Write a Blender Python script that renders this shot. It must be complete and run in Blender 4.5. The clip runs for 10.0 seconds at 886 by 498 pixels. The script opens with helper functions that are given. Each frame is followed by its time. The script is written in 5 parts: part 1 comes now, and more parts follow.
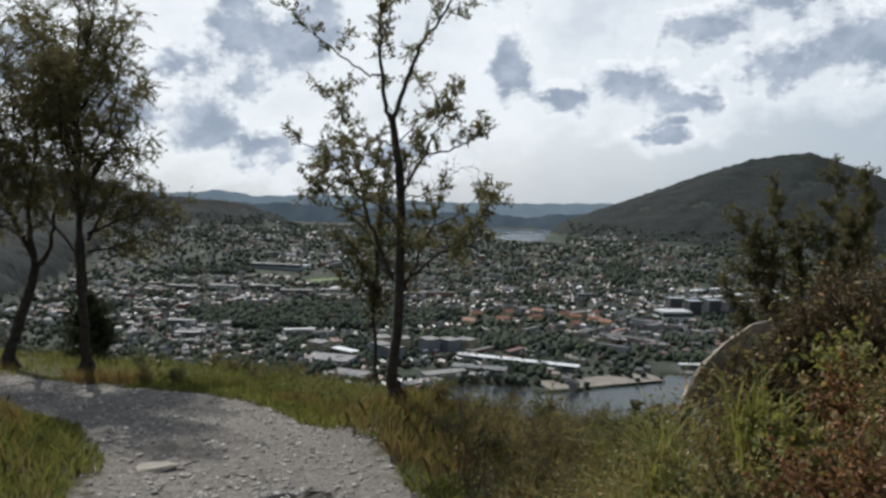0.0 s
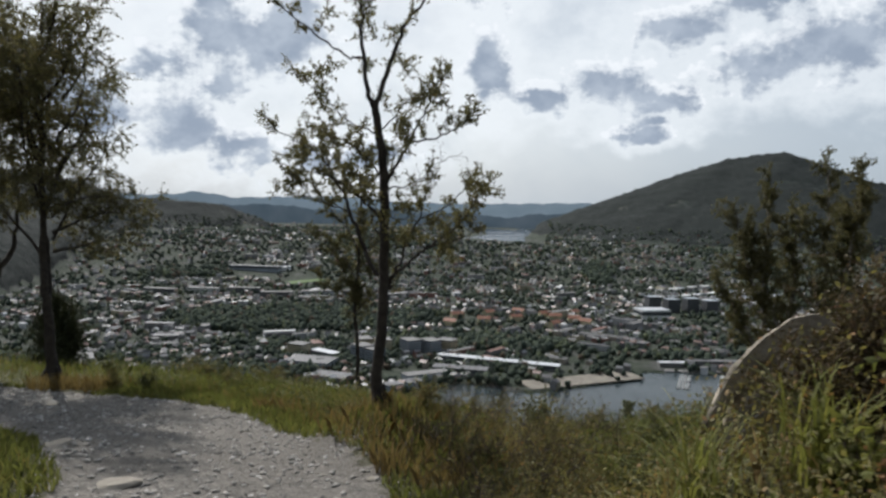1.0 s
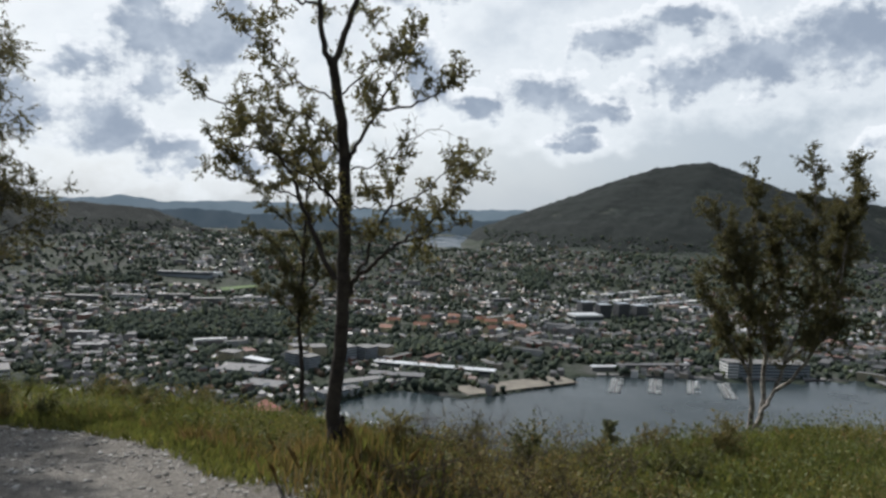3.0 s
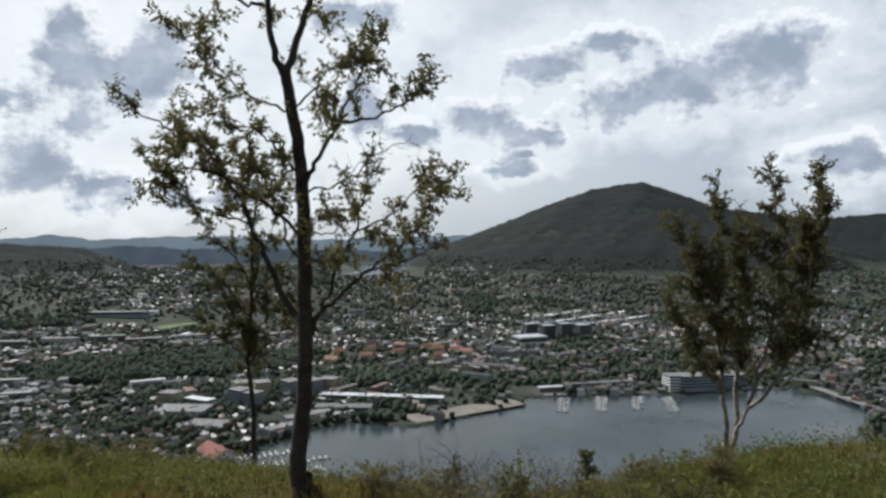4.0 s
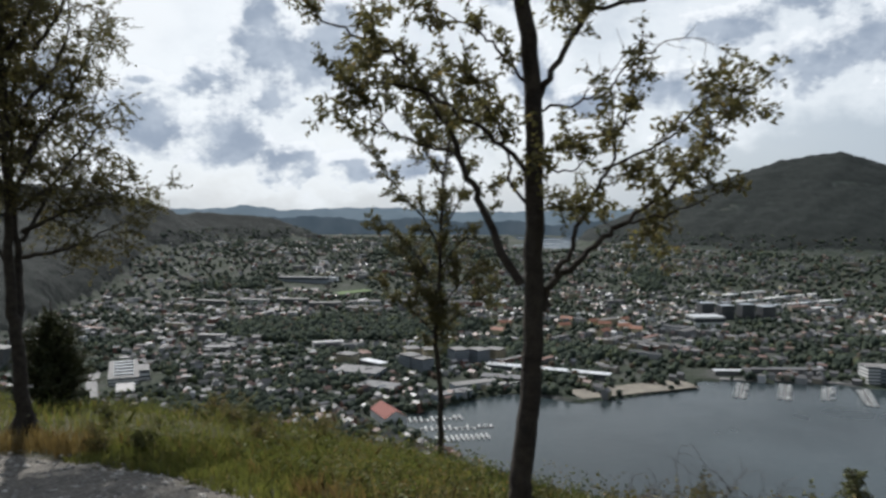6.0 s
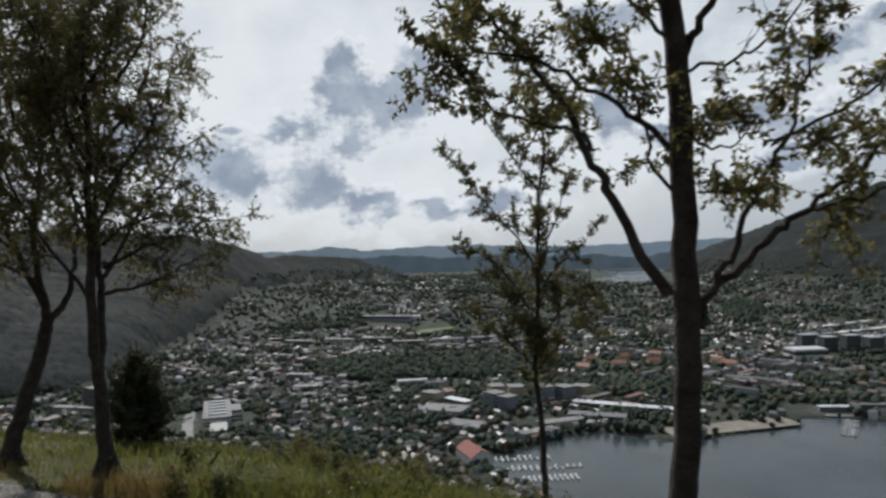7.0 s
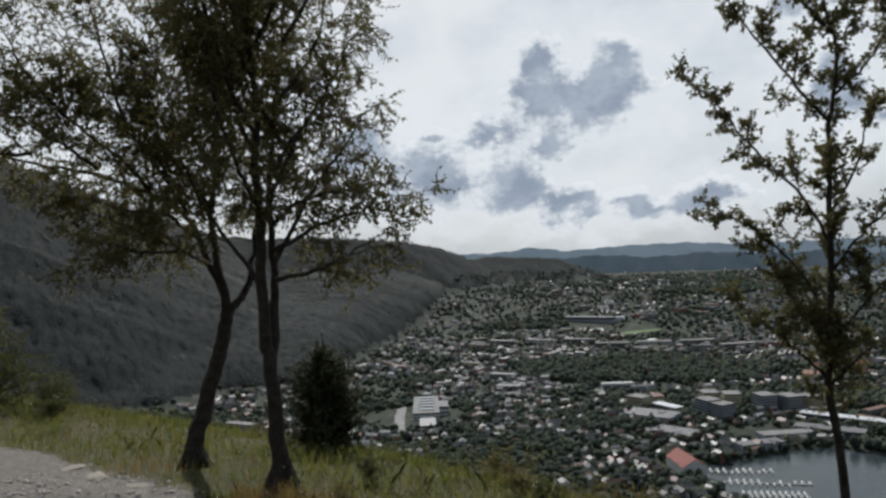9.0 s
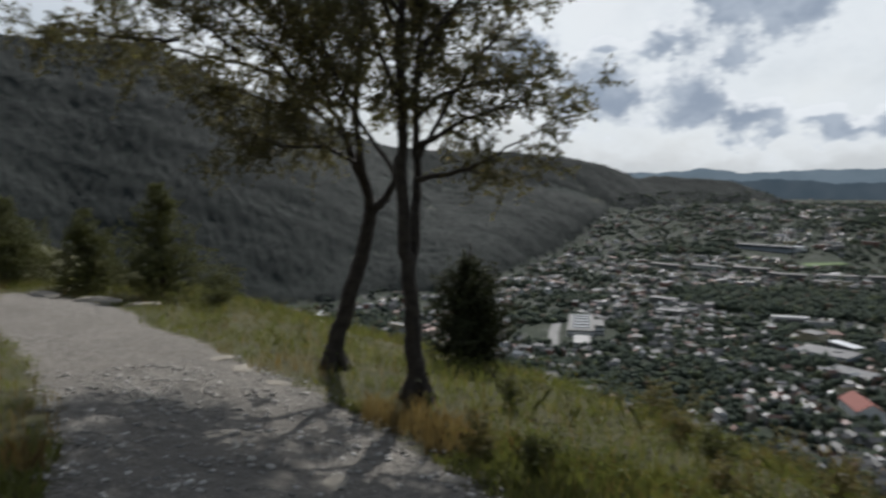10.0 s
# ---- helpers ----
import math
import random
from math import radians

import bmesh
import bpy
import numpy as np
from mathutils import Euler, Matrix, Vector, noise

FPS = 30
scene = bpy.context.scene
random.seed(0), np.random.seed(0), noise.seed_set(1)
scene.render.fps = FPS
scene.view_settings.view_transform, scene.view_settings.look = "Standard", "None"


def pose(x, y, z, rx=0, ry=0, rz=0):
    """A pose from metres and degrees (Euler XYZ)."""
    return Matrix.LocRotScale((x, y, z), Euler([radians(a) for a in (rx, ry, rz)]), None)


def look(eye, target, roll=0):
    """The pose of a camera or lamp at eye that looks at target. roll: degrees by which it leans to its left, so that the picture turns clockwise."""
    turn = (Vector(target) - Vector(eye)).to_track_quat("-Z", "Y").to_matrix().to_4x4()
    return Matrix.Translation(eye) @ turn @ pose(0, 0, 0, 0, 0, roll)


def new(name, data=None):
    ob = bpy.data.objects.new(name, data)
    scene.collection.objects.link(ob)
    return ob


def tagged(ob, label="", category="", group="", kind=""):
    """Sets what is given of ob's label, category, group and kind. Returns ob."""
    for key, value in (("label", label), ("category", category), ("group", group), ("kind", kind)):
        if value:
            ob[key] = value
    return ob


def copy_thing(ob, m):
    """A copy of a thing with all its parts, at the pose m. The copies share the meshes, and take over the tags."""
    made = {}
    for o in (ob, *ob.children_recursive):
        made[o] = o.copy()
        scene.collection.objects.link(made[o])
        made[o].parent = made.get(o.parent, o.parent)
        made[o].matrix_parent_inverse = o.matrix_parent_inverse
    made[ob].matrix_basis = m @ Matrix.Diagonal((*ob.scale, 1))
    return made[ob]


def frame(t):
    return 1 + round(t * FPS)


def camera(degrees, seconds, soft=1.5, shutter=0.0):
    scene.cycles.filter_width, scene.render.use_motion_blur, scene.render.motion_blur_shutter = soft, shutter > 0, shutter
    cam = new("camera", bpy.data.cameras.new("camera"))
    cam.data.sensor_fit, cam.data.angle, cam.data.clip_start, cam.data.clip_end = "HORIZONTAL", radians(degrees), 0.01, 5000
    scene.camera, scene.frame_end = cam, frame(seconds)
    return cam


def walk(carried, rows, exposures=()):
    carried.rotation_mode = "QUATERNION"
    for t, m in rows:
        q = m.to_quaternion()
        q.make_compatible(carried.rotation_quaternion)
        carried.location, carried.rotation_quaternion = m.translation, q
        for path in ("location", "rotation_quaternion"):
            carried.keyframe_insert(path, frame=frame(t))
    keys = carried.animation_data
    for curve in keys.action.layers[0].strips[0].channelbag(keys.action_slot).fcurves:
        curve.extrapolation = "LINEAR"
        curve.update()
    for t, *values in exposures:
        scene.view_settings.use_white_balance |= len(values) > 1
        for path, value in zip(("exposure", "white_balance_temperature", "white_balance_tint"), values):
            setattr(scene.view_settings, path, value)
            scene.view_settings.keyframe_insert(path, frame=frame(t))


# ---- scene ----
cam = camera(63.70, 10.0, soft=2.7, shutter=0.3)
PATH = [
    (0.0, 0.000, 0.000, 1.600, -3.99, -1.75, -0.00),
    (0.5, -0.024, 0.124, 1.575, -2.32, -0.54, -1.88),
    (1.0, -0.060, 0.449, 1.508, -3.90, -1.47, -1.60),
    (1.5, -0.129, 0.773, 1.473, -4.82, 0.00, -2.43),
    (2.0, -0.156, 1.113, 1.450, -5.50, 0.15, -4.05),
    (2.2, -0.179, 1.252, 1.433, -4.12, -0.74, -3.94),
    (3.3, -0.352, 2.019, 1.321, -3.24, -1.98, -7.20),
    (3.5, -0.367, 2.144, 1.322, -3.54, -0.76, -6.50),
    (4.0, -0.454, 2.428, 1.297, -1.04, 0.21, -11.39),
    (4.5, -0.541, 2.763, 1.237, -0.10, -0.99, -6.66),
    (5.0, -0.640, 3.112, 1.207, 0.12, -0.10, -3.24),
    (5.5, -0.672, 3.531, 1.156, -1.83, -2.25, -6.46),
    (6.0, -0.741, 3.845, 1.130, -3.23, -0.30, 2.02),
    (6.2, -0.794, 3.963, 1.069, -1.64, -0.23, 2.71),
    (7.3, -0.975, 4.753, 0.965, -0.18, 1.31, 10.51),
    (7.5, -1.020, 4.910, 0.955, -2.09, 0.46, 11.66),
    (8.0, -1.171, 5.339, 0.856, -1.54, 2.45, 23.81),
    (8.5, -1.325, 5.756, 0.802, -1.28, 1.88, 20.63),
    (9.0, -1.429, 6.159, 0.715, 0.43, 2.63, 24.44),
    (9.5, -1.551, 6.549, 0.635, -4.15, 1.64, 24.82),
    (10.0, -1.777, 6.940, 0.592, -6.08, 0.43, 37.40),
]
walk(cam, [(t, pose(x, y, z, 90 + pitch, roll, yaw)) for t, x, y, z, pitch, roll, yaw in PATH],
     [(0.0, 0.06, 6230, 10), (6.0, 0.1, 6230, 10), (7.5, -0.25, 6230, 10), (8.5, -0.2, 6230, 10), (10.0, -0.1, 6230, 10)])

# ---- world and sun ----
SUN_AZ, SUN_EL = -32.0, 42.0  # degrees from +y towards +x, and above the horizon

world = bpy.data.worlds.new("sky")
scene.world = world
world.use_nodes = True
wt = world.node_tree
wt.nodes.clear()


def wnode(kind, **values):
    n = wt.nodes.new(kind)
    for key, value in values.items():
        n.inputs[key].default_value = value
    return n


def wmath(op, a, b=None, c=None, clamp=False):
    n = wt.nodes.new("ShaderNodeMath")
    n.operation, n.use_clamp = op, clamp
    for i, v in enumerate((a, b, c)):
        if v is None:
            continue
        if isinstance(v, (int, float)):
            n.inputs[i].default_value = v
        else:
            wt.links.new(v, n.inputs[i])
    return n.outputs[0]


def wmix(fac, a, b):
    n = wt.nodes.new("ShaderNodeMix")
    n.data_type = "RGBA"
    for i, v in ((0, fac), (6, a), (7, b)):
        if isinstance(v, (int, float, tuple)):
            n.inputs[i].default_value = v
        else:
            wt.links.new(v, n.inputs[i])
    return n.outputs[2]


def wramp(v, lo, hi):
    n = wt.nodes.new("ShaderNodeMapRange")
    n.interpolation_type = "SMOOTHSTEP"
    wt.links.new(v, n.inputs[0])
    n.inputs[1].default_value, n.inputs[2].default_value = lo, hi
    return n.outputs[0]


coord = wt.nodes.new("ShaderNodeTexCoord").outputs["Generated"]
sep = wt.nodes.new("ShaderNodeSeparateXYZ")
wt.links.new(coord, sep.inputs[0])
azim = wmath("MULTIPLY", wmath("ARCTAN2", sep.outputs[0], sep.outputs[1]), 57.2958)
elev = wmath("MULTIPLY", wmath("ARCSINE", sep.outputs[2]), 57.2958)
flat = wt.nodes.new("ShaderNodeCombineXYZ")
wt.links.new(azim, flat.inputs[0])
wt.links.new(wmath("MULTIPLY", elev, 1.25), flat.inputs[1])


def wnoise(scale, detail, rough, vec, shift=0.0):
    n = wnode("ShaderNodeTexNoise", Scale=scale, Detail=detail, Roughness=rough)
    m = wt.nodes.new("ShaderNodeVectorMath")
    m.operation = "ADD"
    m.inputs[1].default_value = (shift, shift * 0.7, shift * 1.3)
    wt.links.new(vec, m.inputs[0])
    wt.links.new(m.outputs[0], n.inputs["Vector"])
    return n.outputs["Fac"]


# cumulus clouds: azimuth, elevation, half width, half height
CLOUDS = [(-13.0, 11.6, 3.2, 2.3), (-15.6, 11.7, 3.5, 2.7), (-10.6, 12.2, 3.3, 2.7), (-16.3, 14.8, 1.8, 2.0), (-10.0, 14.4, 1.9, 1.6), (-15.1, 8.2, 2.2, 1.4), (-20.7, 9.4, 1.9, 1.5),
          (-24.6, 9.4, 1.5, 0.9), (-25.2, 6.2, 3.5, 2.9), (-18.4, 5.2, 3.2, 2.4), (-13.8, 3.6, 3.0, 1.6), (-4.0, 3.6, 2.8, 1.4), (-9.0, 3.3, 2.8, 1.0),
          (4.9, 10.5, 2.2, 2.9), (14.2, 9.4, 3.0, 1.9), (17.6, 8.0, 2.8, 1.3), (19.2, 13.2, 3.6, 1.6), (24.2, 10.3, 3.6, 1.5), (29.5, 11.4, 5.0, 2.4),
          (35.5, 12.8, 4.6, 2.8), (16.5, 5.8, 2.3, 0.8), (9.2, 8.4, 2.2, 1.1), (41.0, 5.6, 3.5, 1.5), (5.0, 17.0, 4.0, 1.6), (-31.0, 9.0, 3.0, 2.4), (24.5, 15.0, 4.0, 1.4)]


def cloud_field(rise):
    """How deep inside a cloud the view passes, seen rise degrees higher up."""
    up = wt.nodes.new("ShaderNodeVectorMath")
    up.operation = "ADD"
    up.inputs[1].default_value = (0.0, rise * 1.25, 0.0)
    wt.links.new(flat.outputs[0], up.inputs[0])
    big = wnoise(0.30, 5.0, 0.56, up.outputs[0], 21.0)
    side = wnoise(0.30, 5.0, 0.56, up.outputs[0], 37.0)
    az_w = wmath("ADD", azim, wmath("MULTIPLY", wmath("SUBTRACT", side, 0.5), 6.5))
    el_w = wmath("ADD", wmath("ADD", elev, rise), wmath("MULTIPLY", wmath("SUBTRACT", big, 0.5), 4.6))
    body = None
    for a0, e0, sa, se in CLOUDS:
        du = wmath("MULTIPLY", wmath("SUBTRACT", az_w, a0), 0.8 / sa)
        dv = wmath("MULTIPLY", wmath("SUBTRACT", el_w, e0), 0.8 / se)
        r = wmath("SQRT", wmath("ADD", wmath("MULTIPLY", du, du), wmath("MULTIPLY", dv, dv)))
        v = wmath("SUBTRACT", 1.0, r)
        body = v if body is None else wmath("SMOOTH_MAX", body, v, 0.3)
    broad = wnode("ShaderNodeTexNoise", Scale=1.9, Detail=6.0, Roughness=0.6)
    wt.links.new(coord, broad.inputs["Vector"])
    high = wramp(elev, 19.0, 30.0)
    loose = wmath("MULTIPLY", wmath("SUBTRACT", broad.outputs["Fac"], 0.5), wmath("MULTIPLY", high, 4.0))
    loose = wmath("SUBTRACT", loose, wmath("ADD", wmath("MULTIPLY", wmath("SUBTRACT", 1.0, high), 3.0), wmath("MULTIPLY", high, 0.7)))
    body = wmath("MAXIMUM", body, loose)
    tuft = wnoise(0.85, 5.0, 0.6, up.outputs[0], 5.0)
    rough = wmath("ADD", wmath("MULTIPLY", wmath("SUBTRACT", big, 0.5), 0.8), wmath("MULTIPLY", wmath("SUBTRACT", tuft, 0.5), 1.1))
    return wmath("ADD", body, rough)


cloud, cloud_up = cloud_field(0.0), cloud_field(0.8)
puff_b = wnoise(0.36, 4.0, 0.55, flat.outputs[0], 37.0)

sky = wt.nodes.new("ShaderNodeTexSky")
sky.sky_type, sky.sun_disc = "NISHITA", False
sky.sun_elevation, sky.sun_rotation = radians(SUN_EL), radians(SUN_AZ)
sky.air_density, sky.dust_density = 1.0, 2.0
dim = wt.nodes.new("ShaderNodeVectorMath")
dim.operation = "SCALE"
dim.inputs["Scale"].default_value = 0.1
wt.links.new(sky.outputs[0], dim.inputs[0])
# thin high veil over the blue, then the lit rims and the grey bodies of the cumulus
veil = wnoise(0.09, 5.0, 0.55, flat.outputs[0], 11.0)
toward = wramp(wmath("ABSOLUTE", wmath("SUBTRACT", azim, -28.0)), 70.0, 22.0)
veil_col = wmix(toward, (0.42, 0.48, 0.54, 1), (0.83, 0.85, 0.85, 1))
veil_col = wmix(wmath("MULTIPLY", wramp(veil, 0.4, 0.62), 0.45), veil_col, (0.50, 0.56, 0.62, 1))
low = wramp(elev, 6.0, -0.5)
veil_col = wmix(wmath("MULTIPLY", low, 0.5), veil_col, (0.42, 0.48, 0.53, 1))
thin = wmath("SUBTRACT", 0.88, wmath("MULTIPLY", wramp(elev, 20.0, 42.0), 0.5))
clear = wmix(thin, dim.outputs[0], veil_col)
lit = wmix(wmath("MULTIPLY", wramp(cloud, -1.3, 0.3), 0.72), clear, (0.87, 0.90, 0.91, 1))
body_col = wmix(wramp(puff_b, 0.35, 0.65), (0.29, 0.345, 0.43, 1), (0.43, 0.485, 0.56, 1))
full = wmix(wmath("MULTIPLY", wramp(cloud, 0.0, 0.62), 0.95), lit, body_col)
crown = wmath("MULTIPLY", wramp(cloud, 0.05, 0.25), wramp(cloud_up, 0.35, -0.05))
full = wmix(wmath("MULTIPLY", crown, 0.9), full, (0.9, 0.92, 0.93, 1))
below = wmix(wramp(elev, -0.5, -6.0), full, (0.16, 0.18, 0.19, 1))
bg = wnode("ShaderNodeBackground", Strength=1.0)
wt.links.new(below, bg.inputs["Color"])
wout = wt.nodes.new("ShaderNodeOutputWorld")
wt.links.new(bg.outputs[0], wout.inputs[0])

sun_data = bpy.data.lights.new("sun", "SUN")
sun_data.energy, sun_data.angle, sun_data.color = 5.8, radians(0.8), (1.0, 0.96, 0.9)
sun = new("sun", sun_data)
_a, _e = radians(SUN_AZ), radians(SUN_EL)
sun.matrix_world = look((60 * math.sin(_a) * math.cos(_e), 60 * math.cos(_a) * math.cos(_e), 60 * math.sin(_e)), (0, 0, 0))

# ---- materials ----
def material(name, rough=0.85, metal=0.0, spec=0.3):
    m = bpy.data.materials.new(name)
    m.use_nodes = True
    b = m.node_tree.nodes["Principled BSDF"]
    b.inputs["Roughness"].default_value, b.inputs["Metallic"].default_value = rough, metal
    b.inputs["Specular IOR Level"].default_value = spec
    return m, m.node_tree, b


def tnoise(nt, scale, detail=5.0, rough=0.6, vec=None):
    n = nt.nodes.new("ShaderNodeTexNoise")
    n.inputs["Scale"].default_value, n.inputs["Detail"].default_value, n.inputs["Roughness"].default_value = scale, detail, rough
    if vec is None:
        vec = nt.nodes.new("ShaderNodeTexCoord").outputs["Object"]
    nt.links.new(vec, n.inputs["Vector"])
    return n.outputs["Fac"]


def ramp(nt, fac, stops, mode="LINEAR"):
    n = nt.nodes.new("ShaderNodeValToRGB")
    n.color_ramp.interpolation = mode
    while len(n.color_ramp.elements) < len(stops):
        n.color_ramp.elements.new(0.5)
    for e, (p, c) in zip(n.color_ramp.elements, stops):
        e.position, e.color = p, (*c, 1)
    nt.links.new(fac, n.inputs[0])
    return n.outputs[0]


def mix(nt, fac, a, b, blend="MIX"):
    n = nt.nodes.new("ShaderNodeMix")
    n.data_type, n.blend_type = "RGBA", blend
    for i, v in ((0, fac), (6, a), (7, b)):
        if isinstance(v, (int, float)):
            n.inputs[i].default_value = v
        elif isinstance(v, tuple):
            n.inputs[i].default_value = (*v, 1)
        else:
            nt.links.new(v, n.inputs[i])
    return n.outputs[2]


def smath(nt, op, a, b, clamp=False):
    n = nt.nodes.new("ShaderNodeMath")
    n.operation, n.use_clamp = op, clamp
    for i, v in enumerate((a, b)):
        if isinstance(v, (int, float)):
            n.inputs[i].default_value = v
        else:
            nt.links.new(v, n.inputs[i])
    return n.outputs[0]


def bump(nt, bsdf, height, strength, distance):
    n = nt.nodes.new("ShaderNodeBump")
    n.inputs["Strength"].default_value, n.inputs["Distance"].default_value = strength, distance
    nt.links.new(height, n.inputs["Height"])
    nt.links.new(n.outputs[0], bsdf.inputs["Normal"])


def attr(nt, name):
    n = nt.nodes.new("ShaderNodeAttribute")
    n.attribute_name = name
    return n.outputs["Fac"]


def island(nt):
    return nt.nodes.new("ShaderNodeNewGeometry").outputs["Random Per Island"]


def ground_material():
    m, nt, b = material("ground_cover", 0.95, 0, 0.15)
    fine, mid, wide = tnoise(nt, 26, 6), tnoise(nt, 3.1, 5), tnoise(nt, 0.55, 4)
    soil = ramp(nt, mid, [(0.3, (0.042, 0.037, 0.022)), (0.5, (0.062, 0.068, 0.028)), (0.68, (0.1, 0.09, 0.042))])
    soil = mix(nt, smath(nt, "MULTIPLY", fine, 0.6), soil, (0.09, 0.075, 0.04))
    grit = ramp(nt, tnoise(nt, 38, 8, 0.75), [(0.3, (0.09, 0.081, 0.07)), (0.5, (0.225, 0.206, 0.18)), (0.7, (0.38, 0.352, 0.315))])
    clod = tnoise(nt, 11, 6, 0.7)
    grit = mix(nt, ramp(nt, clod, [(0.4, (0.85, 0.85, 0.85)), (0.6, (0, 0, 0))]), grit, mix(nt, 0.55, grit, (0.06, 0.057, 0.052)))
    grit = mix(nt, ramp(nt, wide, [(0.42, (0, 0, 0)), (0.62, (1, 1, 1))]), grit, mix(nt, 0.5, grit, (0.16, 0.145, 0.125)))
    edge = smath(nt, "ADD", attr(nt, "path"), smath(nt, "MULTIPLY", smath(nt, "SUBTRACT", tnoise(nt, 5.5, 6, 0.7), 0.5), 0.9))
    near = mix(nt, ramp(nt, edge, [(0.42, (0, 0, 0)), (0.58, (1, 1, 1))]), soil, grit)
    # wooded slopes and the town's floor, at their own grain
    wood = ramp(nt, tnoise(nt, 0.055, 8, 0.72), [(0.3, (0.014, 0.02, 0.018)), (0.5, (0.019, 0.026, 0.023)), (0.7, (0.027, 0.034, 0.029))])
    wood = mix(nt, ramp(nt, tnoise(nt, 0.006, 4), [(0.5, (0, 0, 0)), (0.66, (1, 1, 1))]), wood, mix(nt, 0.4, wood, (0.07, 0.07, 0.045)))
    bare = ramp(nt, smath(nt, "ADD", attr(nt, "rock"), smath(nt, "MULTIPLY", smath(nt, "SUBTRACT", tnoise(nt, 0.03, 7, 0.7), 0.5), 2.0)), [(0.55, (0, 0, 0)), (0.75, (1, 1, 1))])
    wood = mix(nt, bare, wood, (0.16, 0.15, 0.125))
    town = ramp(nt, tnoise(nt, 0.022, 7, 0.7), [(0.36, (0.018, 0.026, 0.018)), (0.5, (0.032, 0.04, 0.026)), (0.62, (0.06, 0.061, 0.057)), (0.76, (0.1, 0.1, 0.097))])
    far = mix(nt, attr(nt, "town"), wood, town)
    nt.links.new(mix(nt, attr(nt, "far"), near, far), b.inputs["Base Color"])
    h = nt.nodes.new("ShaderNodeMix")
    nt.links.new(attr(nt, "far"), h.inputs[0])
    nt.links.new(smath(nt, "ADD", smath(nt, "MULTIPLY", tnoise(nt, 30, 7, 0.7), 0.04), smath(nt, "MULTIPLY", clod, 0.09)), h.inputs[2])
    nt.links.new(smath(nt, "MULTIPLY", tnoise(nt, 0.05, 7, 0.75), 6.0), h.inputs[3])
    bump(nt, b, h.outputs[0], 1.0, 1.0)
    return m


def leaf_material(name, dark, mid, warm, trans=0.35):
    m, nt, b = material(name, 0.68, 0, 0.2)
    col = ramp(nt, island(nt), [(0.0, dark), (0.55, mid), (0.86, mid), (1.0, warm)])
    col = mix(nt, 0.35, col, mix(nt, tnoise(nt, 1.3, 3), col, warm))
    nt.links.new(col, b.inputs["Base Color"])
    t = nt.nodes.new("ShaderNodeBsdfTranslucent")
    nt.links.new(mix(nt, 1.0, col, (1.18, 1.18, 0.82), "MULTIPLY"), t.inputs["Color"])
    s = nt.nodes.new("ShaderNodeMixShader")
    s.inputs[0].default_value = trans
    nt.links.new(b.outputs[0], s.inputs[1])
    nt.links.new(t.outputs[0], s.inputs[2])
    nt.links.new(s.outputs[0], nt.nodes["Material Output"].inputs["Surface"])
    return m


def bark_material(name, dark, light, patch=0.5):
    m, nt, b = material(name, 0.9, 0, 0.2)
    n1, n2 = tnoise(nt, 14, 6, 0.7), tnoise(nt, 60, 5)
    c = ramp(nt, n1, [(patch - 0.12, dark), (patch + 0.12, light)])
    nt.links.new(mix(nt, smath(nt, "MULTIPLY", n2, 0.5), c, dark), b.inputs["Base Color"])
    bump(nt, b, n2, 0.7, 0.02)
    return m


def mottled(name, a, c, scale, rough=0.85, metal=0.0, strength=0.3, dist=0.01, spec=0.3):
    m, nt, b = material(name, rough, metal, spec)
    n1, n2 = tnoise(nt, scale, 6, 0.65), tnoise(nt, scale * 6, 4)
    col = ramp(nt, n1, [(0.32, a), (0.68, c)])
    nt.links.new(mix(nt, smath(nt, "MULTIPLY", n2, 0.3), col, a), b.inputs["Base Color"])
    bump(nt, b, n2, strength, dist)
    return m


def palette(name, stops, rough, spec=0.4, metal=0.0, objects=False):
    m, nt, b = material(name, rough, metal, spec)
    src = nt.nodes.new("ShaderNodeObjectInfo").outputs["Random"] if objects else island(nt)
    col = ramp(nt, src, stops, "CONSTANT")
    nt.links.new(mix(nt, smath(nt, "MULTIPLY", tnoise(nt, 0.35, 4), 0.5), col, mix(nt, 0.5, col, (0.1, 0.1, 0.1))), b.inputs["Base Color"])
    return m


def water_material(name, col, scale):
    m, nt, b = material(name, 0.1, 0, 0.22)
    nt.links.new(ramp(nt, tnoise(nt, 0.004, 4), [(0.35, col), (0.65, tuple(v * 1.5 for v in col))]), b.inputs["Base Color"])
    nt.links.new(ramp(nt, tnoise(nt, 0.006, 5), [(0.4, (0.14,) * 3), (0.65, (0.3,) * 3)]), b.inputs["Roughness"])
    bump(nt, b, tnoise(nt, scale, 4), 0.55, 0.6)
    return m


M_GROUND = ground_material()
M_LEAF = leaf_material("birch_leaf", (0.06, 0.064, 0.036), (0.11, 0.11, 0.055), (0.18, 0.13, 0.06), 0.42)
M_LEAF_DARK = leaf_material("alder_leaf", (0.055, 0.06, 0.034), (0.098, 0.1, 0.05), (0.16, 0.115, 0.052), 0.36)
M_NEEDLE = leaf_material("needle", (0.045, 0.055, 0.022), (0.08, 0.09, 0.032), (0.13, 0.12, 0.04), 0.25)
M_JUNIPER = leaf_material("juniper_needle", (0.0252, 0.0336, 0.0168), (0.042, 0.0532, 0.0252), (0.07, 0.063, 0.028), 0.12)
M_GRASS = leaf_material("grass_blade", (0.058, 0.071, 0.022), (0.112, 0.132, 0.039), (0.19, 0.152, 0.06), 0.4)
